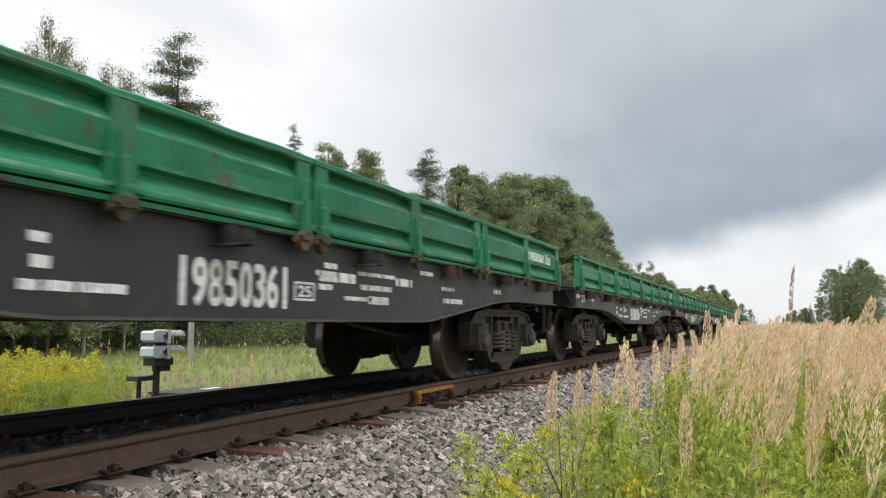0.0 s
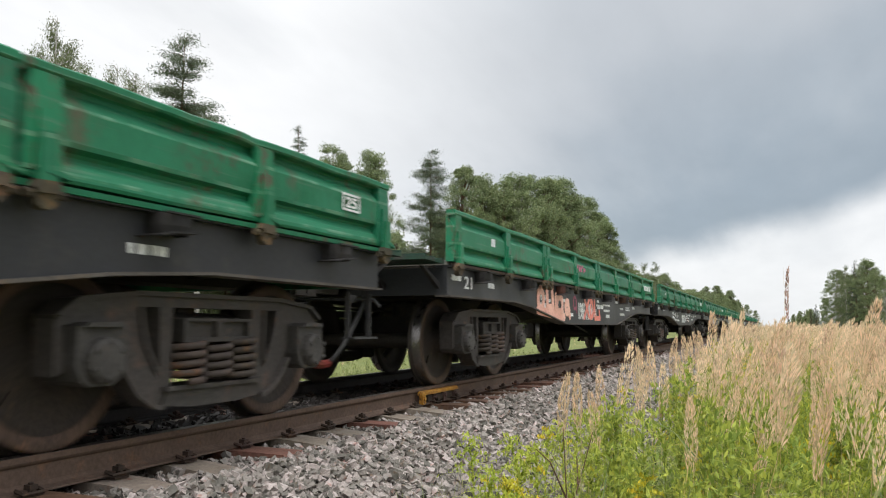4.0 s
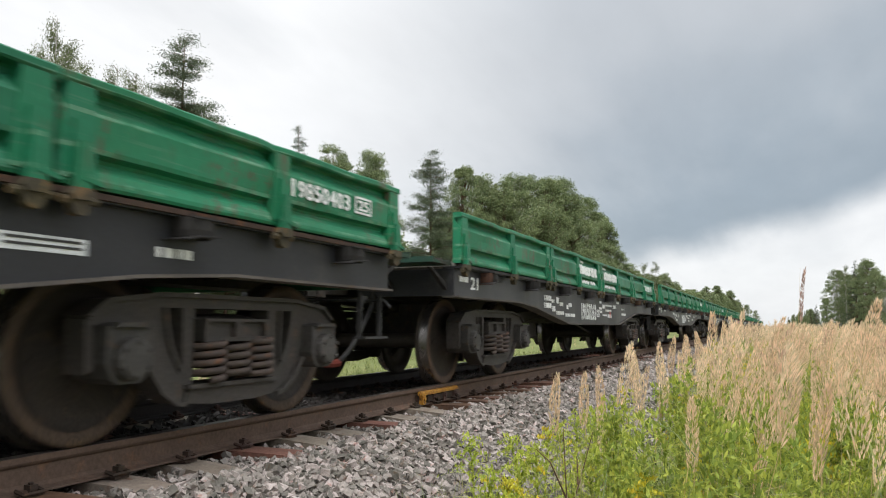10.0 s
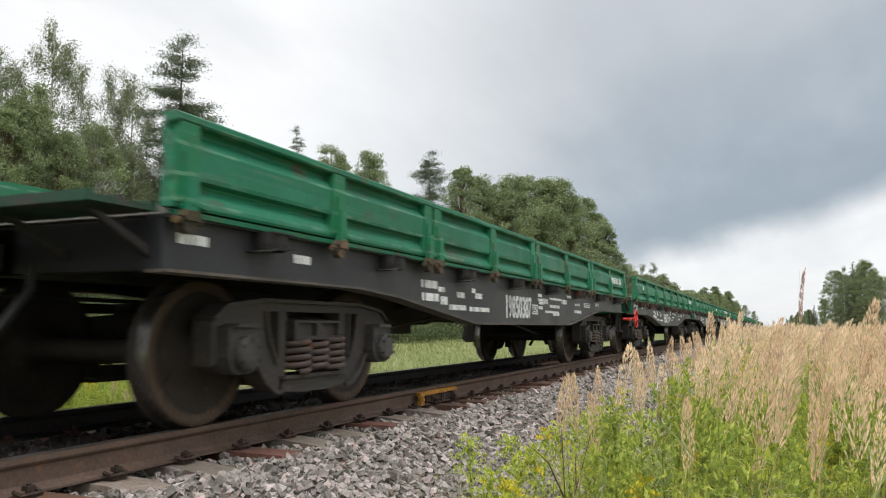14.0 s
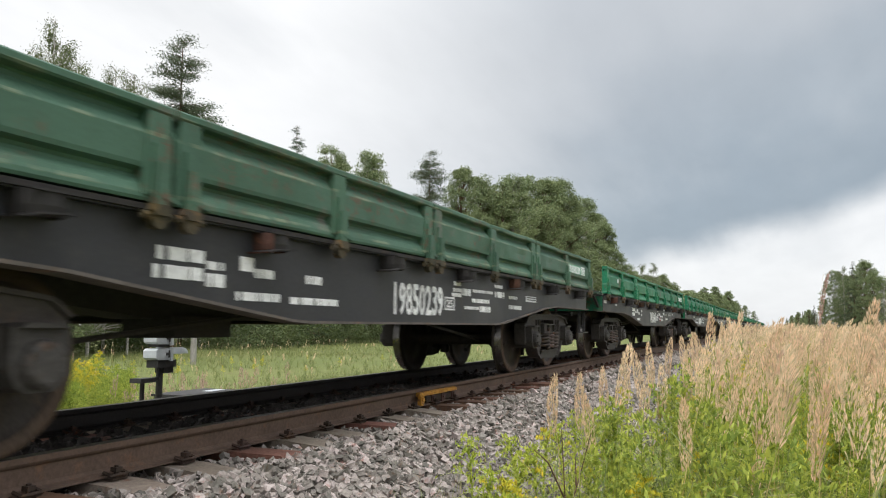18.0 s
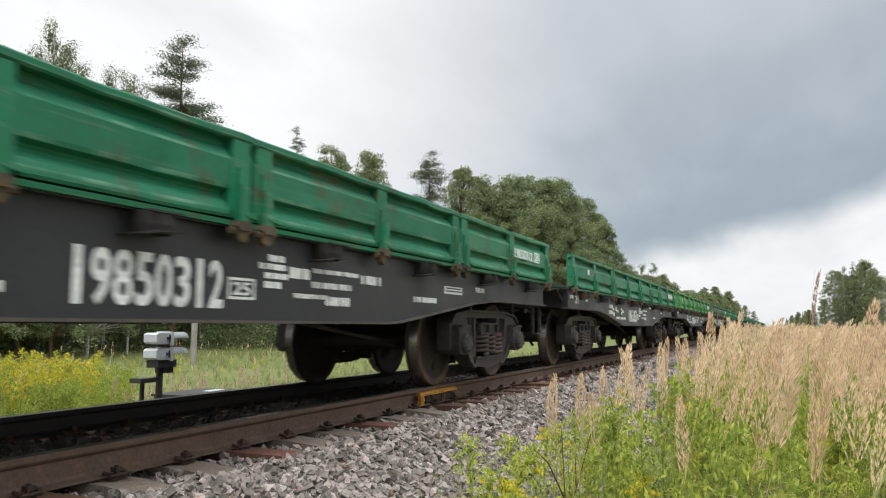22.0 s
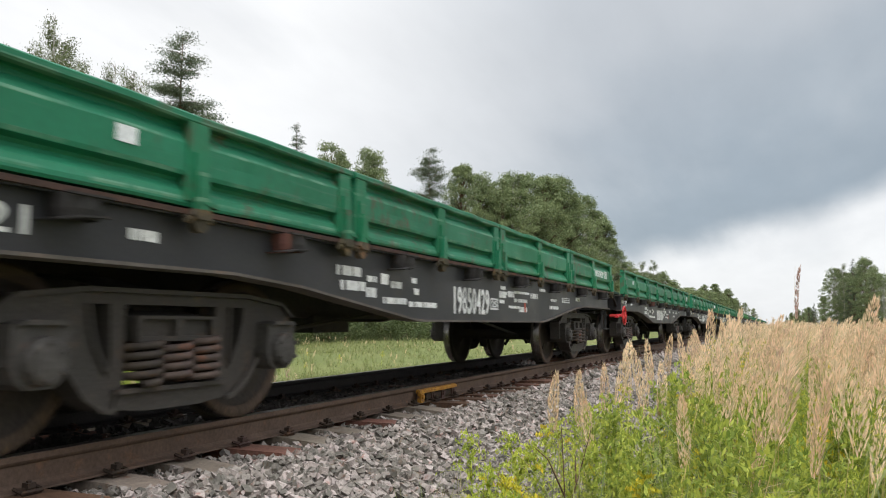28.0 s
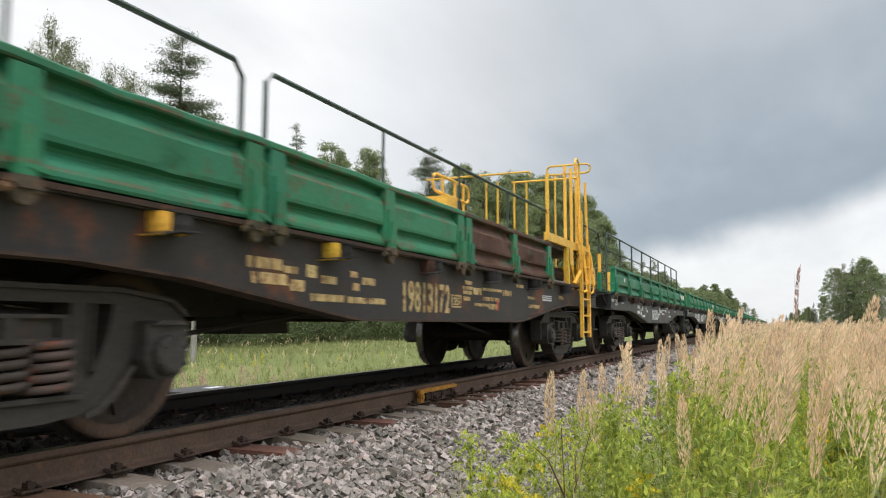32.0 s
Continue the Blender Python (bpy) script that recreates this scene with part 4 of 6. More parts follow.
def plant_tree(kind, i, x, y, h, turn, wide=1.0, fine=False):
    a, b, ph, label = PROTO[kind, fine][i % len(PROTO[kind, fine])]
    s = h / ph
    t = thing("bush" if kind == "bush" else {"leaf": "broadleaf_tree"}.get(kind, kind + "_tree"), label, "bush" if kind == "bush" else "tree", group="bushes at the forest edge" if kind == "bush" else "trees of the forest edge")
    t.matrix_basis = pose(x, y, ground_height(x, y) - 0.05, 0, 0, turn) @ Matrix.Diagonal((s * wide, s * wide, s, 1))
    part("branch" if kind == "bush" else "trunk", a, parent=t)
    part("crown", b, parent=t)


# the trees that make the skyline: kind, x, y, height
SKYLINE = (("birch", 26.4, 29.0, 17.8), ("birch", 25.8, 31.0, 15.7), ("birch", 22.9, 28.0, 14.2), ("birch", 29.9, 31.0, 16.3), ("birch", 31.3, 30.0, 17.0), ("birch", 34.6, 32.0, 17.9), ("pine", 35.7, 29.2, 19.9), ("pine", 43.7, 32.0, 16.0), ("pine", 45.7, 36.0, 18.2), ("birch", 36.8, 33.0, 15.9), ("spruce", 50.9, 31.0, 18.3), ("leaf", 56.3, 31.0, 17.4), ("leaf", 62.9, 31.0, 18.2), ("pine", 77.0, 31.0, 21.6), ("leaf", 84.0, 30.0, 20.7), ("leaf", 93.2, 31.0, 21.4), ("leaf", 23.8, 27.0, 12.7), ("leaf", 27.6, 27.0, 11.7), ("birch", 31.1, 28.0, 11.8), ("leaf", 22.4, 26.5, 11.0), ("leaf", 25.1, 26.5, 10.8))
MIDDLE = (("leaf", 95.5, 29.0, 21.0), ("leaf", 98.4, 28.0, 22.2), ("leaf", 107.4, 29.0, 23.8), ("leaf", 112.4, 28.0, 24.1), ("leaf", 125.7, 29.0, 26.8), ("leaf", 129.1, 28.0, 24.5), ("leaf", 140.9, 28.0, 25.7), ("leaf", 151.8, 28.0, 24.4), ("leaf", 154.5, 27.0, 21.8), ("spruce", 174.4, 27.0, 18.6), ("pine", 171.4, 28.0, 17.8), ("leaf", 187.2, 28.0, 16.7), ("birch", 204.7, 27.0, 18.6), ("birch", 224.6, 27.0, 19.9), ("leaf", 243.8, 27.0, 17.8), ("leaf", 190.9, 27.0, 15.3))
DISTANT = (("leaf", 375.4, 30.6, 18.7), ("leaf", 418.7, 28.3, 22.1), ("leaf", 459.0, 25.3, 24.3), ("leaf", 520.3, 21.8, 24.2), ("leaf", 578.5, 19.7, 20.2), ("leaf", 639.7, 15.7, 18.2), ("leaf", 706.8, 10.7, 15.0), ("leaf", 349.8, -16.0, 5.7), ("spruce", 289.7, -17.3, 8.9), ("leaf", 245.6, -18.0, 9.5), ("leaf", 210.5, -18.6, 15.1), ("birch", 204.4, -20.0, 16.3), ("spruce", 199.2, -21.7, 16.8), ("leaf", 194.0, -23.7, 16.2), ("leaf", 188.9, -24.8, 13.5), ("leaf", 183.7, -25.9, 11.9), ("spruce", 179.4, -28.2, 11.9), ("leaf", 227.2, -22.9, 14.9), ("leaf", 231.0, -25.9, 15.8))


def forest():
    rng = np.random.default_rng(61)
    for i, (k, x, y, h) in enumerate(SKYLINE + MIDDLE + DISTANT):
        plant_tree(k, i, x, y, h, rng.uniform(0, 360), 1.0 if i < len(SKYLINE) else 1.3, True)
    for i in range(26):
        x = 92 + 2.7 * i
        plant_tree("leaf", i + 2, x, 33 + rng.uniform(-2, 4), float(np.interp(x, (92, 118, 140, 162), (17.5, 21, 20, 15))) * rng.uniform(0.88, 1.03), rng.uniform(0, 360), 1.15, i % 3 == 0)
    # lower trees behind and between
    for i in range(130):
        x = rng.uniform(12, 100)
        k = ("leaf", "birch", "spruce", "pine", "leaf")[rng.integers(5)]
        plant_tree(k, i, x, rng.uniform(32, 52), rng.uniform(7.5, 11.0) * (1.0 + 0.25 * (x > 84)), rng.uniform(0, 360), 1.25, i % 4 == 0)
    for i in range(36):
        plant_tree(("leaf", "birch", "spruce")[rng.integers(3)], i, rng.uniform(98, 220), rng.uniform(29, 42), rng.uniform(9, 12.5), rng.uniform(0, 360), 1.2)
    for i in range(76):
        x = 12 + 1.7 * i + rng.uniform(-1.2, 1.2)
        plant_tree("bush", i, x, rng.uniform(26.5, 33), rng.uniform(0.9, 2.8), rng.uniform(0, 360), 1.4)
    for i in range(96):
        x = 200 + 5 * i + 0.012 * i * i + rng.uniform(-3, 3)
        plant_tree(("leaf", "leaf", "leaf", "spruce")[rng.integers(4)], i, x, rng.uniform(27, 33), rng.uniform(13.5, 18) * (1.0 if x < 500 else 0.85), rng.uniform(0, 360), 1.5)
    # the wood where the line bends out of sight
    for i in range(40):
        x = 360 + 6 * i + rng.uniform(-2, 2)
        plant_tree("leaf", i, x, float(np.interp(x, (360, 460, 580), (30, 26, 20))) + rng.uniform(-1.5, 2), float(np.interp(x, (360, 460, 520, 600), (18, 23, 22, 18))) * rng.uniform(0.8, 0.96), rng.uniform(0, 360), 1.5)
    for i in range(40):
        x = 235 + 18 * i + rng.uniform(-6, 6)
        plant_tree(("leaf", "spruce")[rng.integers(2)], i, x, -rng.uniform(17, 30), rng.uniform(8, 11) * (1 + 0.12 * (x < 330)), rng.uniform(0, 360), 1.4)


forest()


# ---- lineside things ----
def dwarf_signal():
    s = thing("dwarf_signal", "low railway signal, two pale grey lamp heads, dark post", "signal", pose(7.14, 2.6, -0.03) @ Matrix.Diagonal((0.9, 0.9, 0.88, 1)))
    bm = bmesh.new()
    tube(bm, [(0, 0, -0.75), (0, 0, 0.28)], 0.045, 10)
    part("post", bm, DARK_METAL, s)
    bm = bmesh.new()
    box(bm, -0.14, 0.2, -0.1, 0.1, 0.2, 0.3)
    box(bm, 0.0, 0.17, -0.08, 0.08, 0.12, 0.2)
    soften(bm, 0.015)
    part("bracket", bm, DARK_METAL, s)
    for z in (0.385, 0.6):
        # a round-backed lamp housing with a raised rim, a rain edge over it and a half-round hood in front
        bm = bmesh.new()
        prism(bm, [(-0.19, z - 0.05), (-0.15, z - 0.08), (0.06, z - 0.085), (0.06, z + 0.075), (-0.15, z + 0.075), (-0.19, z + 0.05)], -0.115, 0.115)
        soften(bm, 0.03, 3)
        h = part("lamp_head", bm, LAMP_GREY, s, "pale grey enamelled lamp housing")
        bm = bmesh.new()
        prism(bm, [(0.055, z - 0.1), (0.1, z - 0.095), (0.1, z + 0.09), (0.055, z + 0.092)], -0.135, 0.135)
        soften(bm, 0.012, 2)
        part("rim", bm, LAMP_GREY, h)
        for y in (-0.14, 0.14):
            bm = bmesh.new()
            tube(bm, [(0.02, y, z - 0.05), (0.02, y, z + 0.05)], 0.012, 6)
            box(bm, -0.03, 0.03, y - 0.01, y + 0.01, z - 0.02, z + 0.02)
            part("hinge", bm, DARK_METAL, h)
        bm = bmesh.new()
        box(bm, -0.13, 0.06, -0.09, 0.09, z - 0.118, z - 0.084)
        soften(bm, 0.01)
        part("collar", bm, DARK_METAL, h)
        bm = bmesh.new()
        n = 12
        rows = [[bm.verts.new((x, 0.12 * math.cos(math.pi * k / n), z + 0.105 * g * math.sin(math.pi * k / n) - 0.02 * (1 - g))) for k in range(n + 1)] for x, g in ((0.1, 0.8), (0.4, 0.82))]
        for k in range(n):
            bm.faces.new((rows[0][k], rows[1][k], rows[1][k + 1], rows[0][k + 1]))
        bmesh.ops.solidify(bm, geom=bm.faces[:], thickness=0.006)
        part("hood", bm, LAMP_GREY, h, "grey half-round lamp hood")
        bm = bmesh.new()
        tube(bm, [(0.1, 0, z - 0.01), (0.115, 0, z - 0.01)], 0.085, 16)
        part("lens", bm, LENS, h)
    bm = bmesh.new()
    tube(bm, [(-0.3, 0, -0.75), (-0.3, 0, 0.02)], 0.03, 8)
    tube(bm, [(-0.3, 0, 0.03), (0.0, 0, 0.05)], 0.03, 8)
    box(bm, -0.42, -0.16, -0.1, 0.1, 0.01, 0.07)
    soften(bm, 0.012)
    part("cable_box", bm, DARK_METAL, s, "dark cable box on a stub post")


dwarf_signal()


def lineside():
    p = thing("wooden_post", "weathered grey wooden post standing in the meadow", "post", pose(23.9, 17.0, ground_height(23.9, 17.0)))
    bm = bmesh.new()
    tube(bm, [(0, 0, -0.3), (0.02, 0, 1.4), (0.0, 0.02, 2.9)], 0.125, 10, 0.11)
    part("shaft", bm, WOODPOLE, p)
    b = thing("relay_box", "low grey metal cable hatch with a bright lid beside the track", "cable box", pose(8.55, 3.3, -0.73))
    bm = bmesh.new()
    box(bm, -0.5, 0.5, -0.25, 0.25, 0.0, 0.42)
    soften(bm, 0.02)
    body = part("body", bm, DARK_METAL, b)
    bm = bmesh.new()
    box(bm, -0.53, 0.53, -0.28, 0.28, 0.42, 0.45)
    soften(bm, 0.01)
    part("lid", bm, DARK_METAL, b, "dark metal lid")
    bm = bmesh.new()
    box(bm, 0.1, 0.42, -0.2, -0.05, 0.45, 0.456)
    part("lid_plate", bm, LAMP_GREY, b, "bright plate on the lid")


lineside()


# ---- the train: flat wagons with low green sides, on two bogies each ----
PITCH, PIVOT, AXLE, WHEEL_R = 14.62, 4.86, 0.925, 0.475
FRAME_END = 6.6          # half length of the frame
DECK, SILL_MID, SILL_END = 1.245, 0.685, 0.95
BOARD = 3.29             # length of one side board
NEAR_Y = -1.345          # base plane of the boards on the near side


def sill_mesh(paint_mat):
    bm = bmesh.new()
    low = [(-FRAME_END, SILL_END), (-4.6, SILL_END), (-3.9, 0.905), (-2.15, SILL_MID + 0.012), (-1.95, SILL_MID), (1.95, SILL_MID), (2.15, SILL_MID + 0.012), (3.9, 0.905), (4.6, SILL_END), (FRAME_END, SILL_END)]
    prism(bm, low + [(FRAME_END, DECK - 0.02), (-FRAME_END, DECK - 0.02)], -1.32, -1.306)
    web = finish("side_sill", bm, paint_mat)
    bm = bmesh.new()
    n = len(low)
    ring = [[bm.verts.new((x, y, z - dz)) for y, dz in ((-1.362, 0), (-1.362, 0.018), (-1.19, 0.018), (-1.19, 0))] for x, z in low]
    for a, b in zip(ring, ring[1:]):
        for k in range(4):
            bm.faces.new((a[k], a[(k + 1) % 4], b[(k + 1) % 4], b[k]))
    bm.faces.new(ring[0])
    bm.faces.new(ring[-1])
    flange = finish("bottom_flange", bm, FLANGE if paint_mat is BLACK else RUSTY)
    bm = bmesh.new()
    box(bm, -FRAME_END, FRAME_END, -1.375, -1.19, DECK - 0.02, DECK)
    return web, flange, finish("top_flange", bm, paint_mat)


def ledge_mesh(paint_mat):
    bm = bmesh.new()
    extrude_x(bm, [(-1.376, 1.234), (-1.398, 1.234), (-1.402, 1.262), (-1.36, 1.268), (-1.36, 1.25), (-1.376, 1.247)], -FRAME_END, FRAME_END)
    return finish("ledge", bm, paint_mat)


def board_mesh(paint_mat, length, dents, seed):
    rng = random.Random(seed)
    prof = [(-0.03, 0), (0.05, 0), (0.057, 0.016), (0.055, 0.04), (0.04, 0.078), (0.01, 0.112), (0.0, 0.132), (0.01, 0.15), (0.05, 0.166), (0.055, 0.19), (0.055, 0.27), (0.056, 0.342), (0.05, 0.352),
            (0.022, 0.392), (-0.006, 0.422), (-0.01, 0.448), (0.0, 0.46), (0.058, 0.466), (0.068, 0.476), (0.068, 0.506), (0.06, 0.515), (-0.03, 0.515)]
    # knocks: where along the board, at what height, how wide, how deep
    knocks = [(rng.uniform(-1.5, 1.5), rng.choice((0.03, 0.2, 0.28, 0.345, 0.49)), rng.uniform(0.06, 0.3), rng.uniform(-1, 0.6) * dents) for _ in range(11)]
    wave = [(rng.uniform(2, 9), rng.uniform(0, 6), rng.uniform(0.1, 0.35) * dents) for _ in range(3)]
    bm = bmesh.new()
    n = 40
    rings = []
    h = length / 2
    for i in range(n + 1):
        x = -h + length * i / n
        free = math.sin(math.pi * i / n) ** 0.3 if 0 < i < n else 0.0
        row = []
        for d, z in prof:
            push = sum(k * math.exp(-((x - kx) / kw) ** 2 - ((z - kz) / 0.07) ** 2) for kx, kz, kw, k in knocks) if d > -0.02 else 0.0
            lift = sum(q * math.sin(x * s + p) for s, p, q in wave) * (0.4 if z > 0.4 else 0.2)
            row.append(bm.verts.new((x, -d - push * free, z + lift * free)))
        rings.append(row)
    for a, b in zip(rings, rings[1:]):
        for k in range(len(prof)):
            bm.faces.new((a[k], a[(k + 1) % len(prof)], b[(k + 1) % len(prof)], b[k]))
    bm.faces.new(rings[0])
    bm.faces.new(rings[-1][::-1])
    return finish("side_board", bm, paint_mat)


def stiffener_mesh(paint_mat):
    bm = bmesh.new()
    w = 0.1
    prism(bm, [(-w, 0.03), (w, 0.03), (w * 0.75, 0.464), (-w * 0.75, 0.464)], -0.063, 0.0)
    prism(bm, [(-w * 0.5, 0.04), (w * 0.5, 0.04), (w * 0.4, 0.3), (-w * 0.4, 0.3)], -0.082, -0.06)
    return finish("stiffener", bm, paint_mat)


def hinge_mesh(paint_mat):
    bm = bmesh.new()
    # rusty eye block with a rounded foot, its pin, and the painted tongue above it
    foot = [(0.05 * math.cos(q), -0.098 - 0.042 * math.sin(q)) for q in np.linspace(0, math.pi, 7)]
    prism(bm, [(-0.048, -0.01), (0.048, -0.01)] + foot, -0.094, -0.04)
    prism(bm, [(-0.066, -0.045), (-0.05, -0.015), (0.05, -0.015), (0.066, -0.045), (0.05, -0.07), (-0.05, -0.07)], -0.11, -0.03)
    prism(bm, [(-0.045, -0.025), (0.045, -0.025), (0.036, 0.2), (-0.03, 0.2)], -0.108, -0.06)
    prism(bm, [(-0.012, 0.02), (0.11, -0.005), (0.11, 0.012), (0.0, 0.055)], -0.112, -0.045)
    tube(bm, [(-0.1, -0.07, -0.07), (0.1, -0.07, -0.07)], 0.021, 8)
    for f in bm.faces:
        f.material_index = 0 if f.calc_center_median().z < -0.012 else 1
    return finish("hinge", bm, HINGE, paint_mat)


def pocket_mesh(mat=POCKET):
    """A stake pocket: an open rounded cup on the sill with a lip that runs out along one side."""
    bm = bmesh.new()
    half = [(0.105 * math.cos(q), -0.045 - 0.072 * math.sin(q) ** 0.8) for q in np.linspace(0, math.pi, 9)]
    outer = [(0.105, 0.03)] + half + [(-0.105, 0.03)]
    rows = [[bm.verts.new((x * s, y * g, z)) for x, y in outer] for s, g, z in ((1, 1, 0), (0.98, 1, -0.1), (0.93, 0.95, -0.155), (0.9, 0.85, -0.165), (0.86, 0.8, -0.14), (0.88, 0.85, -0.005))]
    for a, b in zip(rows, rows[1:] + rows[:1]):
        for k in range(len(outer) - 1):
            bm.faces.new((a[k], b[k], b[k + 1], a[k + 1]))
    prism(bm, [(0.1, -0.145), (-0.06, -0.165), (-0.15, -0.2), (-0.155, -0.188), (-0.06, -0.15), (0.1, -0.13)], -0.125, 0.01)
    prism(bm, [(0.115, 0.004), (-0.115, 0.004), (-0.115, -0.012), (0.115, -0.012)], -0.122, -0.105)
    for v in bm.verts:
        v.co = (v.co.x * 1.1, v.co.y * 1.3, v.co.z * 0.66)
    if mat is not POCKET:
        bm.normal_update()
        for f in bm.faces:
            f.material_index = 0 if f.normal.x > 0.45 else 1
    return finish("stake_pocket", bm, mat, POCKET)


def side_frame_mesh():
    bm = bmesh.new()
    t = 0.075

    def both(o, y0=-t, y1=t):
        prism(bm, o, y0, y1)
        prism(bm, [(-x, z) for x, z in o][::-1], y0, y1)

    # top chord, shoulders over the axle boxes, columns beside the springs
    prism(bm, [(-0.64, 0.83), (0.64, 0.83), (0.62, 0.75), (-0.62, 0.75)], -t, t)
    both([(-0.64, 0.83), (-0.62, 0.75), (-0.7, 0.665), (-1.1, 0.65), (-1.14, 0.7), (-1.02, 0.785)])
    both([(-0.485, 0.752), (-0.36, 0.752), (-0.36, 0.3), (-0.46, 0.3), (-0.47, 0.42)])
    # the slanting arm from the axle down to the spring basket, and the outer jaw
    both([(-0.78, 0.66), (-0.62, 0.75), (-0.605, 0.64), (-0.57, 0.52), (-0.5, 0.4), (-0.45, 0.34)] + [(-0.36, 0.31), (-0.36, 0.185), (-0.5, 0.2), (-0.62, 0.28), (-0.73, 0.42), (-0.775, 0.52)])
    both([(-1.14, 0.68), (-1.085, 0.655), (-1.08, 0.42), (-1.13, 0.4)])
    prism(bm, [(-0.43, 0.2), (-0.2, 0.175), (0.2, 0.175), (0.43, 0.2), (0.4, 0.3), (-0.4, 0.3)], -t - 0.02, t + 0.02)
    # flanges along the edges
    prism(bm, [(-0.43, 0.305), (0.43, 0.305), (0.43, 0.28), (-0.43, 0.28)], -t - 0.05, t + 0.05)
    prism(bm, [(-0.64, 0.836), (0.64, 0.836), (0.64, 0.81), (-0.64, 0.81)], -t - 0.035, -t)
    both([(-0.64, 0.836), (-1.02, 0.792), (-1.15, 0.7), (-1.12, 0.69), (-1.01, 0.768), (-0.64, 0.81)], -t - 0.03, -t)
    both([(-0.44, 0.178), (-0.51, 0.19), (-0.635, 0.268), (-0.75, 0.415), (-0.72, 0.43), (-0.62, 0.3), (-0.5, 0.22), (-0.44, 0.205)], -t - 0.04, -t)
    both([(-0.62, 0.75), (-0.605, 0.64), (-0.57, 0.52), (-0.5, 0.4), (-0.482, 0.41), (-0.55, 0.53), (-0.585, 0.645), (-0.6, 0.75)], -t - 0.025, -t)
    both([(-0.485, 0.75), (-0.47, 0.42), (-0.455, 0.42), (-0.465, 0.75)], -t - 0.025, -t)
    return finish("side_frame", bm, BOGIE)


def spring_mesh():
    bm = bmesh.new()
    turns, seg = 4.6, 12
    pts = [(0.112 * math.cos(i * math.tau / seg), 0.112 * math.sin(i * math.tau / seg), 0.325 + 0.235 * i / (turns * seg)) for i in range(int(turns * seg) + 1)]
    tube(bm, pts, 0.0225, 6)
    return finish("spring", bm, SPRING, smooth=True)


def bolster_mesh():
    bm = bmesh.new()
    extrude_x(bm, [(-1.1, 0.555), (1.1, 0.555), (1.1, 0.68), (0.9, 0.72), (0.25, 0.76), (-0.25, 0.76), (-0.9, 0.72), (-1.1, 0.68)], -0.3, 0.3)
    soften(bm, 0.012)
    # hollow end: a rim and webs round two openings
    for y in (-1.14, 1.1):
        for x0, x1, z0, z1 in ((-0.31, 0.31, 0.55, 0.578), (-0.31, 0.31, 0.672, 0.69), (-0.31, -0.27, 0.578, 0.672), (-0.03, 0.03, 0.578, 0.672), (0.27, 0.31, 0.578, 0.672)):
            box(bm, x0, x1, y, y + 0.04, z0, z1)
    return finish("bolster", bm, BOGIE)


def bearing_mesh():
    bm = bmesh.new()
    box(bm, -0.09, 0.09, -0.1, 0.1, 0.72, 0.83)
    soften(bm, 0.012)
    return finish("side_bearing", bm, BOGIE)


def centre_plate_mesh():
    bm = bmesh.new()
    tube(bm, [(0, 0, 0.75), (0, 0, 0.92)], 0.2, 16)
    return finish("centre_plate", bm, BOGIE)


def axle_box_mesh():
    bm = bmesh.new()
    prism(bm, [(-0.15, 0.17), (0.15, 0.17), (0.155, -0.02), (0.12, -0.1), (0.07, -0.13), (-0.07, -0.13), (-0.12, -0.1), (-0.155, -0.02)], -0.16, 0.1)
    soften(bm, 0.02, 2)
    lathe_y(bm, [(-0.225, 0.04), (-0.222, 0.09), (-0.205, 0.112), (-0.16, 0.118), (-0.1, 0.118)], 18)
    for k in range(6):
        a = k * math.tau / 6 + 0.5
        tube(bm, [(0.09 * math.cos(a), -0.2, 0.09 * math.sin(a)), (0.09 * math.cos(a), -0.234, 0.09 * math.sin(a))], 0.014, 6)
    prism(bm, [(-0.1, 0.19), (0.1, 0.19), (0.13, 0.165), (-0.13, 0.165)], -0.19, 0.0)
    return finish("axle_box", bm, AXLE_GREY)


def wheelset_mesh():
    bm = bmesh.new()
    half = [(-1.1, 0.07), (-0.9, 0.072), (-0.892, 0.125), (-0.84, 0.13), (-0.815, 0.2), (-0.80, 0.33), (-0.822, 0.395), (-0.834, 0.4), (-0.836, 0.455), (-0.83, 0.4745), (-0.735, 0.475),
            (-0.722, 0.49), (-0.715, 0.503), (-0.7, 0.503), (-0.692, 0.47), (-0.695, 0.41), (-0.73, 0.39), (-0.745, 0.3), (-0.735, 0.16), (-0.69, 0.125), (-0.66, 0.084)]
    lathe_y(bm, half + [(-y, r) for y, r in half[::-1]], 40)
    for f in bm.faces:
        c = f.calc_center_median()
        r = math.hypot(c.x, c.z)
        f.smooth = len(f.verts) == 4
        f.material_index = 1 if 0.468 < r < 0.48 and 0.73 < abs(c.y) < 0.836 else (2 if 0.385 < r < 0.468 and abs(c.y) > 0.8 else 0)
    # chalk and bolt marks on the disc, so that its turning shows
    box(bm, 0.2, 0.3, -0.822, -0.806, -0.02, 0.015)
    box(bm, -0.33, -0.25, -0.824, -0.806, 0.08, 0.1)
    return finish("wheelset", bm, WHEEL, TREAD, RIM)


def brake_mesh():
    bm = bmesh.new()
    tube(bm, [(0, -0.78, 0.42), (0, 0.78, 0.42)], 0.045, 8)
    for y in (-0.77, 0.77):
        prism(bm, [(-0.03, 0.22), (0.06, 0.24), (0.05, 0.56), (-0.05, 0.6)], y - 0.06, y + 0.06)
    tube(bm, [(0, 0, 0.42), (0.25, 0, 0.3)], 0.03, 6)
    return finish("brake_beam", bm, UNDER)


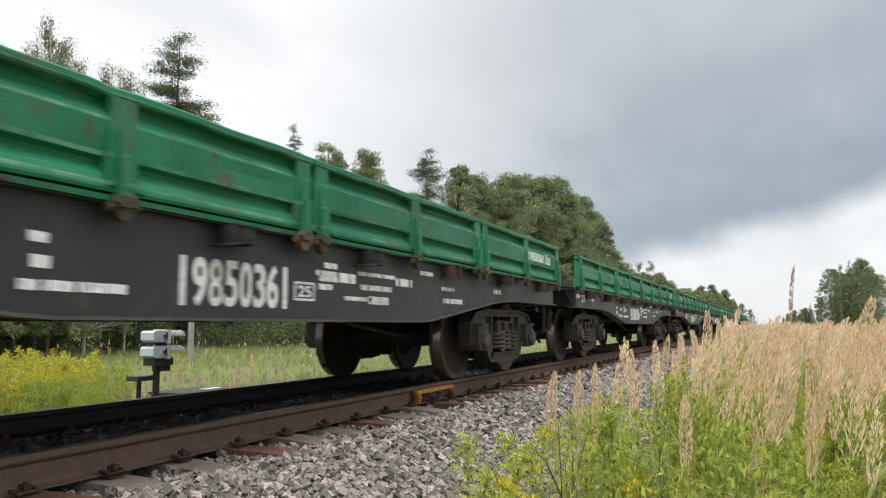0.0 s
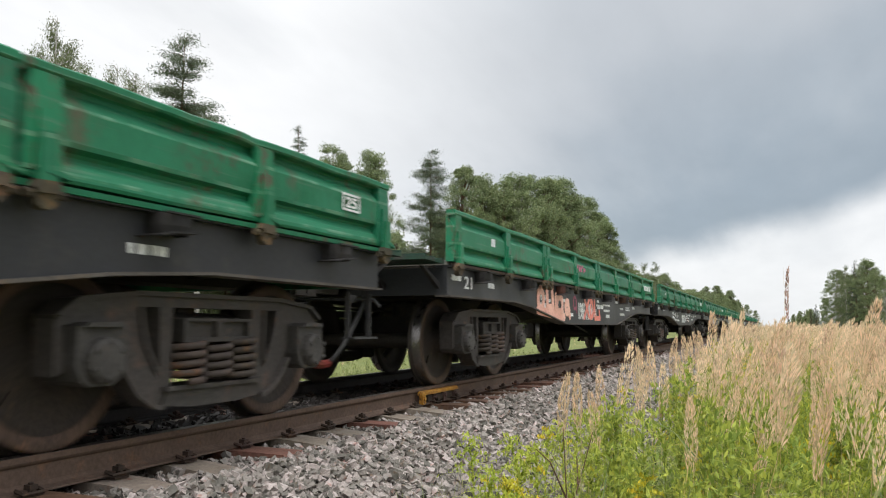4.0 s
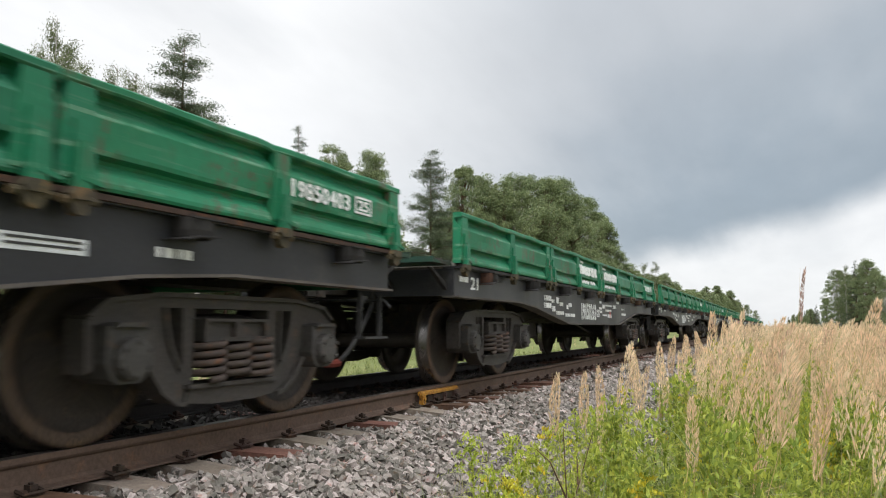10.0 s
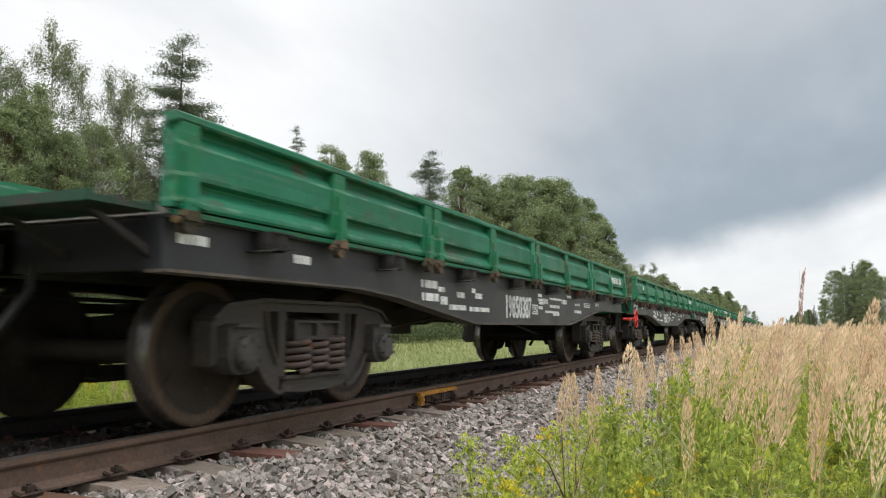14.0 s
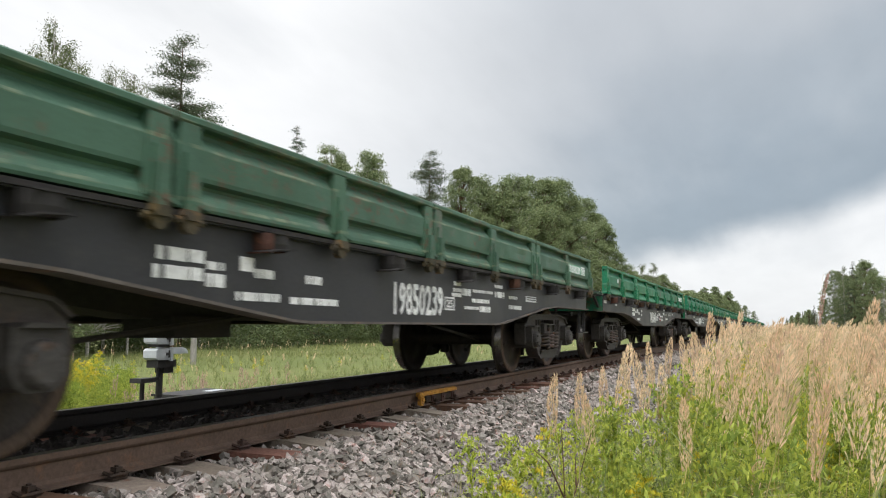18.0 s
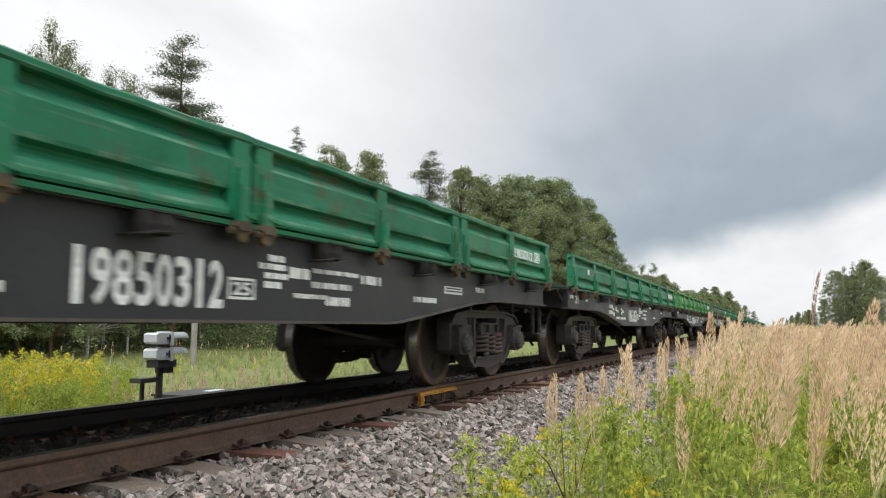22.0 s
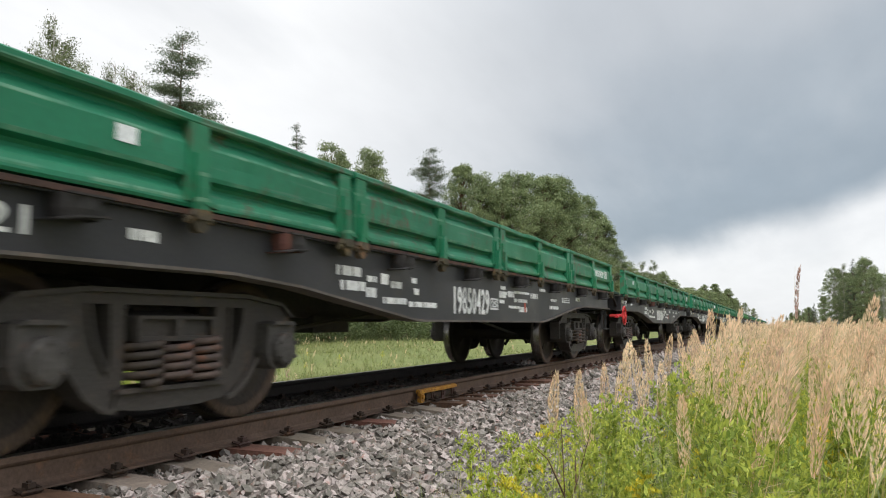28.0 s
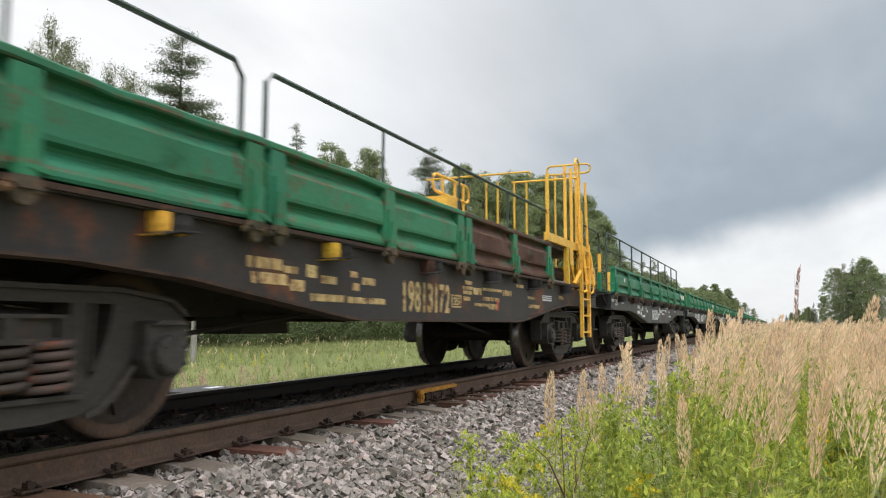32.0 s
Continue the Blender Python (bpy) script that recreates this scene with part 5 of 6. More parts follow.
def end_mesh(paint_mat):
    """End beam with a folded-down end board on two brackets; the end at +x."""
    bm = bmesh.new()
    e = FRAME_END
    box(bm, e - 0.1, e, -1.305, 1.305, SILL_END, DECK - 0.022)
    return finish("end_beam", bm, paint_mat)


def strut_mesh():
    bm = bmesh.new()
    prism(bm, [(0, SILL_END + 0.06), (0, SILL_END + 0.12), (0.34, DECK - 0.03), (0.4, DECK - 0.03)], -0.02, 0.02)
    return finish("strut", bm, POCKET)


def end_board_mesh(paint_mat):
    bm = bmesh.new()
    box(bm, 0.02, 0.47, -1.3, 1.3, 0.0, 0.03)
    for x in (0.03, 0.24, 0.43):
        box(bm, x, x + 0.04, -1.3, 1.3, 0.03, 0.055)
    soften(bm, 0.006)
    return finish("end_board", bm, paint_mat)


def coupler_mesh():
    bm = bmesh.new()
    box(bm, FRAME_END - 0.3, 7.1, -0.08, 0.08, 0.97, 1.13)
    prism(bm, [(7.08, 0.93), (7.25, 0.93), (7.25, 1.19), (7.08, 1.19)], -0.2, 0.12)
    prism(bm, [(7.24, 0.95), (7.34, 0.97), (7.34, 1.15), (7.24, 1.17)], -0.22, -0.05)
    prism(bm, [(7.24, 0.95), (7.3, 0.97), (7.3, 1.15), (7.24, 1.17)], 0.06, 0.13)
    soften(bm, 0.015)
    return finish("coupler", bm, BOGIE)


def hose_mesh(sign):
    bm = bmesh.new()
    pts = [(6.66 + 0.65 * u, sign * (0.42 - 0.08 * u), 0.86 - 0.58 * math.sin(u * math.pi / 2)) for u in np.linspace(0, 1, 12)]
    tube(bm, [(6.66, sign * 0.42, 1.0)] + pts, 0.026, 7)
    return finish("brake_hose", bm, RUBBER)


def gladhand_mesh(sign):
    bm = bmesh.new()
    tube(bm, [(7.19, sign * 0.345, 0.288), (7.25, sign * 0.34, 0.283), (7.31, sign * 0.34, 0.28)], 0.04, 8)
    return finish("hose_coupling", bm, HOSE_RED)


def lever_mesh():
    bm = bmesh.new()
    tube(bm, [(6.72, -1.28, 0.8), (6.72, -1.22, 0.86), (6.72, -1.1, 0.86), (6.72, -0.2, 0.88), (6.9, -0.12, 0.98)], 0.014, 6)
    box(bm, 6.6, 6.73, -1.05, -1.03, 0.84, 0.9)
    return finish("uncoupling_lever", bm, DARK_METAL)


def step_mesh():
    bm = bmesh.new()
    for x in (6.18, 6.5):
        box(bm, x, x + 0.012, -1.31, -1.27, 0.55, 0.9)
    box(bm, 6.17, 6.53, -1.36, -1.24, 0.545, 0.56)
    return finish("step", bm, DARK_METAL)


def under_mesh():
    """Centre sill, cross members and the underside of the deck."""
    bm = bmesh.new()
    low = [(-FRAME_END, 0.95), (-4.5, 0.95), (-2.2, 0.7), (2.2, 0.7), (4.5, 0.95), (FRAME_END, 0.95), (FRAME_END, DECK - 0.03), (-FRAME_END, DECK - 0.03)]
    prism(bm, low, -0.2, 0.2)
    return finish("centre_sill", bm, UNDER)


def cross_mesh(z):
    bm = bmesh.new()
    for y0, y1 in ((-1.29, -0.205), (0.205, 1.29)):
        extrude_x(bm, [(y0, z + 0.1 if y0 < -1 else z), (y1, z if y0 < -1 else z + 0.1), (y1, DECK - 0.03), (y0, DECK - 0.03)], -0.05, 0.05)
    return finish("cross_member", bm, UNDER)


def deck_mesh():
    bm = bmesh.new()
    box(bm, -FRAME_END + 0.02, FRAME_END - 0.02, -1.33, 1.33, DECK + 0.004, DECK + 0.05)
    return finish("deck", bm, WOODPOLE)


def cylinder_mesh():
    bm = bmesh.new()
    lathe_y(bm, [(-0.02, 0.05), (0.0, 0.17), (0.3, 0.178), (0.32, 0.1)], 18)
    box(bm, -0.2, 0.2, 0.0, 0.3, 0.1, 0.24)
    return finish("brake_cylinder", bm, UNDER)


def rigging_mesh():
    bm = bmesh.new()
    tube(bm, [(-4.0, -0.35, 0.45), (-1.2, -0.5, 0.76), (1.2, -0.5, 0.76), (4.0, -0.35, 0.45)], 0.02, 6)
    tube(bm, [(-6.5, 0.6, 0.86), (-4, 0.7, 0.84), (-2, 0.7, 0.74), (2, 0.7, 0.74), (4, 0.7, 0.84), (6.5, 0.6, 0.86)], 0.02, 6)
    box(bm, -2.05, -1.4, -0.25, 0.25, 0.56, 0.72)
    box(bm, -2.0, -1.95, -0.1, 0.1, 0.7, 1.2)
    box(bm, -1.5, -1.45, -0.1, 0.1, 0.7, 1.2)
    return finish("brake_rigging", bm, UNDER)


def bar_mesh(w, h, mat, words=False):
    bm = bmesh.new()
    if words:
        # a line of small unreadable writing: one block for each group of characters
        rng = random.Random(int(w * 1000 + h * 100000))
        x = 0.0
        while x < w - 0.02:
            run_on = min(w - x, h * rng.choice((0.55, 0.6, 1.25, 1.9, 2.5)))
            prism(bm, [(x + 0.004, 0.003), (x + run_on - 0.002, 0), (x + run_on, h - 0.003), (x, h)], -0.0035, 0)
            x += run_on + h * rng.choice((0.16, 0.2, 0.5))
    else:
        box(bm, 0, w, -0.0035, 0, 0, h)
    return finish("marking", bm, mat)


def text_mesh(s, width, height, mat, bold=0.013):
    """Stencilled characters of that overall width and height, lying in the xz plane and facing -y."""
    cu = bpy.data.curves.new("lettering", "FONT")
    cu.body, cu.size, cu.offset, cu.extrude = s, 1.0, bold, 0.002
    ob = bpy.data.objects.new("lettering", cu)
    scene.collection.objects.link(ob)
    bpy.context.view_layer.update()
    me = bpy.data.meshes.new_from_object(ob.evaluated_get(bpy.context.evaluated_depsgraph_get()))
    bpy.data.objects.remove(ob)
    bpy.data.curves.remove(cu)
    co = np.empty(len(me.vertices) * 3)
    me.vertices.foreach_get("co", co)
    co = co.reshape(-1, 3)
    lo, hi = co.min(0), co.max(0)
    out = np.stack(((co[:, 0] - lo[0]) / (hi[0] - lo[0]) * width, -0.002 - co[:, 2], (co[:, 1] - lo[1]) / (hi[1] - lo[1]) * height), 1)
    me.vertices.foreach_set("co", out.ravel())
    me.name = "lettering"
    me.materials.clear()
    me.materials.append(mat)
    me.update()
    return me


MESH = {
    "pocket": pocket_mesh(), "yellow_pocket": pocket_mesh(YELLOW), "rusty_pocket": pocket_mesh(POCKET_RUST), "cross": (cross_mesh(0.99), cross_mesh(0.84)), "frame": side_frame_mesh(), "spring": spring_mesh(), "bolster": bolster_mesh(), "bearing": bearing_mesh(), "centre_plate": centre_plate_mesh(), "axle_box": axle_box_mesh(), "wheelset": wheelset_mesh(),
    "brake": brake_mesh(), "coupler": coupler_mesh(), "hose": (hose_mesh(1), hose_mesh(-1)), "gladhand": (gladhand_mesh(1), gladhand_mesh(-1)), "strut": strut_mesh(), "lever": lever_mesh(), "step": step_mesh(), "under": under_mesh(), "deck": deck_mesh(),
    "cylinder": cylinder_mesh(), "rigging": rigging_mesh(),
}
LIVERY = {}


def livery(green, black):
    """The meshes that carry one wagon's paint, made once for each pair of paints."""
    key = (green.name, black.name)
    if key not in LIVERY:
        rust = green is GREEN_RUST
        LIVERY[key] = {
            "boards": [board_mesh(green, BOARD, d * (1.5 if rust else 1), i) for i, d in enumerate((0.008, 0.014, 0.02, 0.027, 0.038))], "hinge": hinge_mesh(green), "stiffener": stiffener_mesh(green), "sill": sill_mesh(black), "ledge": ledge_mesh(RUSTY if rust else (green if black is BLACK else RUSTY)),
            "ledge_dark": ledge_mesh(POCKET), "ledge_rust": ledge_mesh(RUSTY), "end_green": end_mesh(green), "end_dark": end_mesh(black), "end_board": end_board_mesh(GREEN_SHADE),
        }
    return LIVERY[key]


# stencilled lines on the sill: x from the wagon's centre, foot, width, height
LINES = ((-3.37, 0.93, 0.36, 0.075), (-3.37, 0.82, 0.4, 0.075), (-2.97, 0.9, 0.16, 0.05), (-2.95, 0.79, 0.16, 0.08), (-2.69, 0.9, 0.13, 0.09), (-2.55, 0.87, 0.2, 0.06),
         (-2.69, 0.735, 0.44, 0.055), (-2.1, 0.93, 0.1, 0.05), (-2.1, 0.83, 0.1, 0.06), (-1.98, 0.875, 0.2, 0.06), (-2.16, 0.725, 0.6, 0.05),
         (0.226, 0.984, 0.18, 0.044), (0.173, 0.928, 0.28, 0.04), (0.209, 0.881, 0.25, 0.04), (0.23, 0.817, 0.18, 0.044), (0.48, 0.89, 0.24, 0.075), (0.756, 0.95, 0.66, 0.034), (1.43, 0.914, 0.32, 0.07),
         (0.758, 0.84, 0.55, 0.045), (0.52, 0.762, 0.42, 0.034), (0.958, 0.732, 0.35, 0.066), (1.922, 1.025, 0.28, 0.04), (2.438, 0.907, 0.33, 0.04), (2.439, 0.785, 0.5, 0.05), (3.99, 0.935, 0.29, 0.055), (-6.5, 1.02, 0.26, 0.06), (-5.4, 1.0, 0.2, 0.06))
BARS = {}
RUST_BOARD = board_mesh(BROWN_RUST, BOARD, 0.05, 9)


def figures(w, number, ink, width, height, x, y, z):
    """The wagon's number, one painted figure beside the other."""
    cell = width / len(number)
    for i, c in enumerate(number):
        k = ("figure", c, ink.name, height)
        wide = cell * (0.31 if c == "1" else 0.86)
        if k not in BARS:
            BARS[k] = text_mesh(c, wide, height, ink, 0.013 if c == "8" else 0.022)
        part("digit", BARS[k], parent=w, at=(x + cell * (i + 0.5) - wide / 2, y, z))


def wagon(spec):
    green, black, number = spec.get("green", GREEN), spec.get("black", BLACK), spec.get("number")
    lv = livery(green, black)
    rng = random.Random(spec["seed"])
    w = thing("flat_wagon", spec.get("label", "black-framed flat wagon with low green drop sides and white stencilling"), "wagon", group="wagons of the train")
    for side in (0, 1):
        flip = (0, 0, math.pi if side else 0)
        for nm, me in zip(("side_sill", "bottom_flange", "top_flange"), lv["sill"]):
            part(nm, me, parent=w, turn=flip)
        part("ledge", lv[rng.choices(("ledge", "ledge_rust", "ledge_dark"), (0.45, 0.3, 0.25))[0]], parent=w, turn=flip)
        for i in range(4):
            x = (i - 1.5) * 3.32
            if (side, i) in spec.get("no_board", ()):
                continue
            b = part("side_board", RUST_BOARD if not side and i in spec.get("rusted", ()) else lv["boards"][rng.randrange(5)], parent=w, at=(x if not side else -x, NEAR_Y if not side else -NEAR_Y, 1.277),
                     turn=(rng.uniform(-0.012, 0.012), 0, flip[2]))
            if side == 0:
                for hx in (-BOARD / 2 + 0.1, 0, BOARD / 2 - 0.1):
                    part("stiffener", lv["stiffener"], parent=b, at=(hx, 0, 0))
                    part("hinge", lv["hinge"], parent=b, at=(hx, 0, 0), turn=(0, rng.uniform(-0.06, 0.06), 0))
        for i in range(8):
            x = (i - 3.5) * 1.66
            part("stake_pocket", MESH["yellow_pocket"] if not side and i in spec.get("yellow", ()) else MESH["rusty_pocket"] if rng.random() < spec.get("rusty", 0.3) else MESH["pocket"], parent=w, at=(x + 0.07, -1.325 if not side else 1.325, 1.224), turn=flip)
    part("centre_sill", MESH["under"], parent=w)
    for x in (-5.7, -3.4, -1.7, 0, 1.7, 3.4, 5.7):
        part("cross_member", MESH["cross"][0 if abs(x) > 3 else 1], parent=w, at=(x, 0, 0))
    part("deck", MESH["deck"], parent=w)
    part("brake_cylinder", MESH["cylinder"], parent=w, at=(0.3, -0.6, 0.9))
    part("brake_rigging", MESH["rigging"], parent=w)
    for end in (0, 1):
        flip = (0, 0, math.pi * (1 - end))
        dark = spec.get("dark_end", rng.random() < 0.85)
        part("end_beam", lv["end_dark"] if dark else lv["end_green"], parent=w, turn=flip)
        if not (end and spec.get("platform")):
            part("end_board", lv["end_board"], parent=w, at=(FRAME_END if end else -FRAME_END, 0, DECK + 0.006), turn=(0, rng.uniform(-0.05, 0.02), flip[2]), label="drop end board folded down flat")
        part("coupler", MESH["coupler"], parent=w, turn=flip)
        hose = part("brake_hose", MESH["hose"][end], parent=w, turn=flip, label="sagging black rubber hose")
        part("hose_coupling", MESH["gladhand"][end], parent=hose, label="red hose coupling head")
        for y in (-1.22, -0.62, 0.62, 1.22):
            part("strut", MESH["strut"], parent=w, at=(FRAME_END if end else -FRAME_END, y, 0), turn=flip)
        part("uncoupling_lever", MESH["lever"], parent=w, turn=flip)
        part("step", MESH["step"], parent=w, turn=flip)
    for px in (-PIVOT, PIVOT):
        bogie = part("bogie", MESH["bolster"], parent=w, at=(px + 0.07, 0, 0))
        part("centre_plate", MESH["centre_plate"], parent=bogie)
        for y in (-0.76, 0.76):
            part("side_bearing", MESH["bearing"], parent=bogie, at=(0, y, 0))
        for side in (0, 1):
            flip = (0, 0, math.pi * side)
            y = -1.018 if not side else 1.018
            part("side_frame", MESH["frame"], parent=bogie, at=(0, y, 0), turn=flip)
            for sx in (-0.235, 0.0, 0.235):
                part("spring", MESH["spring"], parent=bogie, at=(sx, y - (0.055 if not side else -0.055), 0), turn=(0, 0, sx * 9))
            for ax in (-AXLE, AXLE):
                part("axle_box", MESH["axle_box"], parent=bogie, at=(ax, y, WHEEL_R), turn=flip)
        for ax in (-AXLE, AXLE):
            part("wheelset", MESH["wheelset"], parent=bogie, at=(ax, 0, WHEEL_R))
            part("brake_beam", MESH["brake"], parent=bogie, at=(ax - math.copysign(0.56, ax), 0, 0), turn=(0, 0, 0 if ax > 0 else math.pi))
    # stencilling on the near sill
    ink, nx = spec.get("ink", WHITE), spec.get("nx", -1.2)
    for i, (x, z, lw, lh) in enumerate(LINES):
        if rng.random() < 0.12:
            continue
        k = (i, ink.name)
        if k not in BARS:
            BARS[k] = bar_mesh(lw, lh, ink, True)
        part("marking", BARS[k], parent=w, at=(x + rng.uniform(-0.04, 0.04) + ((nx + 1.25) * 0.8 if -0.5 < x < 1.9 else 0), -1.3205, z + 0.072 + rng.uniform(-0.01, 0.01)))
    if number:
        figures(w, number, ink, spec.get("wide", 1.09), 0.275, nx, -1.3205, 0.752)
        if green is not GREEN_RUST:
            if rng.random() < 0.75:
                if "patch" not in BARS:
                    BARS["patch"] = bar_mesh(1.16, 0.13, PALE_GREEN)
                part("paint_patch", BARS["patch"], parent=w, at=(5.02, NEAR_Y - 0.0548, 1.277 + 0.212), label="pale green repainted panel behind the number")
            figures(w, number, ink, 0.78, 0.115, 5.05, NEAR_Y - 0.0585, 1.277 + 0.214)
    else:
        for i in range(8):
            part("digit_bar", bar_mesh(0.1, 0.27, ink), parent=w, at=(nx + 0.15 * i, -1.3205, 0.757))
    k = ("box", ink.name)
    if k not in BARS:
        bm = bmesh.new()
        for a in ((0, 0.25, 0, 0.016), (0, 0.25, 0.114, 0.13), (0, 0.016, 0.016, 0.114), (0.234, 0.25, 0.016, 0.114)):
            box(bm, a[0], a[1], -0.0035, 0, a[2], a[3])
        BARS[k] = finish("code_box", bm, ink)
        BARS[k + ("figures",)] = text_mesh("25", 0.16, 0.08, ink, 0.02)
    cb = part("code_box", BARS[k], parent=w, at=(nx + spec.get("wide", 1.09) + 0.04, -1.3205, 0.81))
    part("figure", BARS[k + ("figures",)], parent=cb, at=(0.045, 0, 0.025))
    cb = part("code_box", BARS[k], parent=w, at=(5.9, NEAR_Y - 0.0585, 1.277 + 0.214))
    part("figure", BARS[k + ("figures",)], parent=cb, at=(0.045, 0, 0.025))
    k = ("class", ink.name)
    if k not in BARS:
        BARS[k] = text_mesh("21", 0.22, 0.13, ink)
    if rng.random() < 0.75:
        part("number", BARS[k], parent=w, at=(-6.15, -1.3205, 1.03), label="painted number 21")
    if "plate" not in BARS:
        BARS["plate"] = bar_mesh(0.46, 0.075, PAPER)
        BARS["plate_line"] = bar_mesh(0.4, 0.012, DARK_METAL)
        BARS["tag"] = bar_mesh(0.13, 0.085, PAPER)
    if spec.get("plate", rng.random() < 0.7):
        pl = part("label_plate", BARS["plate"], parent=w, at=(3.12, -1.3205, 0.97), label="white label plate with dark lines")
        part("plate_line", BARS["plate_line"], parent=pl, at=(0.03, -0.004, 0.05))
        part("plate_line", BARS["plate_line"], parent=pl, at=(0.03, -0.004, 0.022))
    if rng.random() < 0.7:
        part("board_mark", BARS["tag"], parent=w, at=(-5.55, NEAR_Y - 0.0548, 1.277 + 0.25))
    if rng.random() < 0.35:
        part("red_mark", bar_mesh(0.06, 0.12, RED), parent=w, at=(1.2, -1.3225, 0.8), label="red paint mark")
    if spec.get("handwheel"):
        bm = bmesh.new()
        ring = [(0.185 * math.cos(a * math.tau / 24), 0, 0.185 * math.sin(a * math.tau / 24)) for a in range(25)]
        tube(bm, ring, 0.017, 6)
        for a in range(4):
            c, s = math.cos(a * math.tau / 4 + 0.5), math.sin(a * math.tau / 4 + 0.5)
            tube(bm, [(0, 0, 0), (0.18 * c, 0, 0.18 * s)], 0.014, 5)
        tube(bm, [(0, -0.03, 0), (0, 0.3, 0)], 0.03, 8)
        part("handbrake_wheel", bm, RED, w, "red spoked handbrake wheel", at=(-6.78, -1.42, 0.82))
        bm = bmesh.new()
        tube(bm, [(-7.0, -1.3, 0.8), (-6.63, -1.3, 0.82)], 0.03, 7)
        tube(bm, [(-6.63, -1.3, 0.82), (-6.2, -1.1, 0.8)], 0.02, 6)
        part("handbrake_rod", bm, RED, w, "red handbrake rod")
    return w


def spray(w, marks, mat, y, name, label, thick=0.03):
    """Sprayed strokes: each a chain of points (x, z), with round ends; thick: half the width."""
    bm = bmesh.new()
    for st in marks:
        for (x0, z0), (x1, z1) in zip(st, st[1:]):
            d = math.hypot(x1 - x0, z1 - z0) or 1
            a = math.atan2(z1 - z0, x1 - x0)
            cap = [(x1 + thick * math.cos(a + q), z1 + thick * math.sin(a + q)) for q in np.linspace(-math.pi / 2, math.pi / 2, 6)]
            cap += [(x0 + thick * math.cos(a + q), z0 + thick * math.sin(a + q)) for q in np.linspace(math.pi / 2, math.pi * 1.5, 6)]
            prism(bm, cap, y - 0.003 - len(bm.verts) * 2e-7, y)
    part(name, bm, mat, w, label)


def loop(cx, cz, rx, rz, a0=0.0, a1=math.tau, n=12):
    return [(cx + rx * math.cos(q), cz + rz * math.sin(q)) for q in np.linspace(a0, a1, n)]


def scrawl(rng, x0, x1, z0, z1, n):
    out = []
    step = (x1 - x0) / n
    for i in range(n):
        a = x0 + i * step
        out.append([(a + rng.uniform(0, 0.9) * step, rng.uniform(z0, z1)) for _ in range(4)])
    return out


def railed_extras(w):
    """Pipe railing over the boards, a small ladder at the leading end."""
    for y in (-1.2, 1.2):
        bm = bmesh.new()
        tube(bm, [(-6.4, y, 2.5), (5.88, y, 2.5)], 0.018, 6)
        tube(bm, [(-6.4, y, 2.17), (5.88, y, 2.17)], 0.015, 6)
        part("handrail", bm, RAILING, w, "dark grey-green pipe handrail")
        for i in range(9):
            bm = bmesh.new()
            x = -6.4 + 12.28 * i / 8
            tube(bm, [(x, y, 1.3), (x, y, 2.51)], 0.019, 6)
            part("post", bm, RAILING, w)
    bm = bmesh.new()
    for x in (6.95, 7.22):
        tube(bm, [(x, -1.3, 0.35), (x, -1.3, 1.55)], 0.016, 6)
    part("ladder_rail", bm, RAILING, w)
    for i in range(5):
        bm = bmesh.new()
        box(bm, 6.95, 7.22, -1.32, -1.28, 0.38 + i * 0.2, 0.4 + i * 0.2)
        part("rung", bm, RAILING, w)
    bm = bmesh.new()
    tube(bm, [(7.0, -0.9, 1.3), (7.0, -0.9, 1.95), (7.0, -0.7, 2.05), (7.0, -0.5, 1.95), (7.0, -0.5, 1.3)], 0.015, 6)
    box(bm, 6.6, 7.25, -1.3, 1.3, 1.27, 1.3)
    part("end_platform", bm, RAILING, w)
    for x in (-3.2, 0.1, 2.3):
        bm = bmesh.new()
        box(bm, x - 0.12, x + 0.12, -0.9, -0.6, 1.3, 1.9)
        soften(bm, 0.02)
        part("yellow_fitting", bm, YELLOW, w, "yellow fitting on the deck")


def pipe(w, name, mat, r, *runs, label=""):
    bm = bmesh.new()
    for pts in runs:
        tube(bm, pts, r, 6)
    return part(name, bm, mat, w, label)


def slab(w, name, mat, x0, x1, y0, y1, z0, z1, label="", soft=0.012):
    bm = bmesh.new()
    box(bm, x0, x1, y0, y1, z0, z1)
    if soft:
        soften(bm, soft)
    return part(name, bm, mat, w, label)


def pill(x0, x1, y, z0, z1):
    r, zc = (z1 - z0) / 2, (z0 + z1) / 2
    pts = [(x1 - r + r * math.sin(a), y, zc + r * math.cos(a)) for a in np.linspace(0, math.pi, 8)] + [(x0 + r - r * math.sin(a), y, zc - r * math.cos(a)) for a in np.linspace(0, math.pi, 8)]
    return pts + [pts[0]]


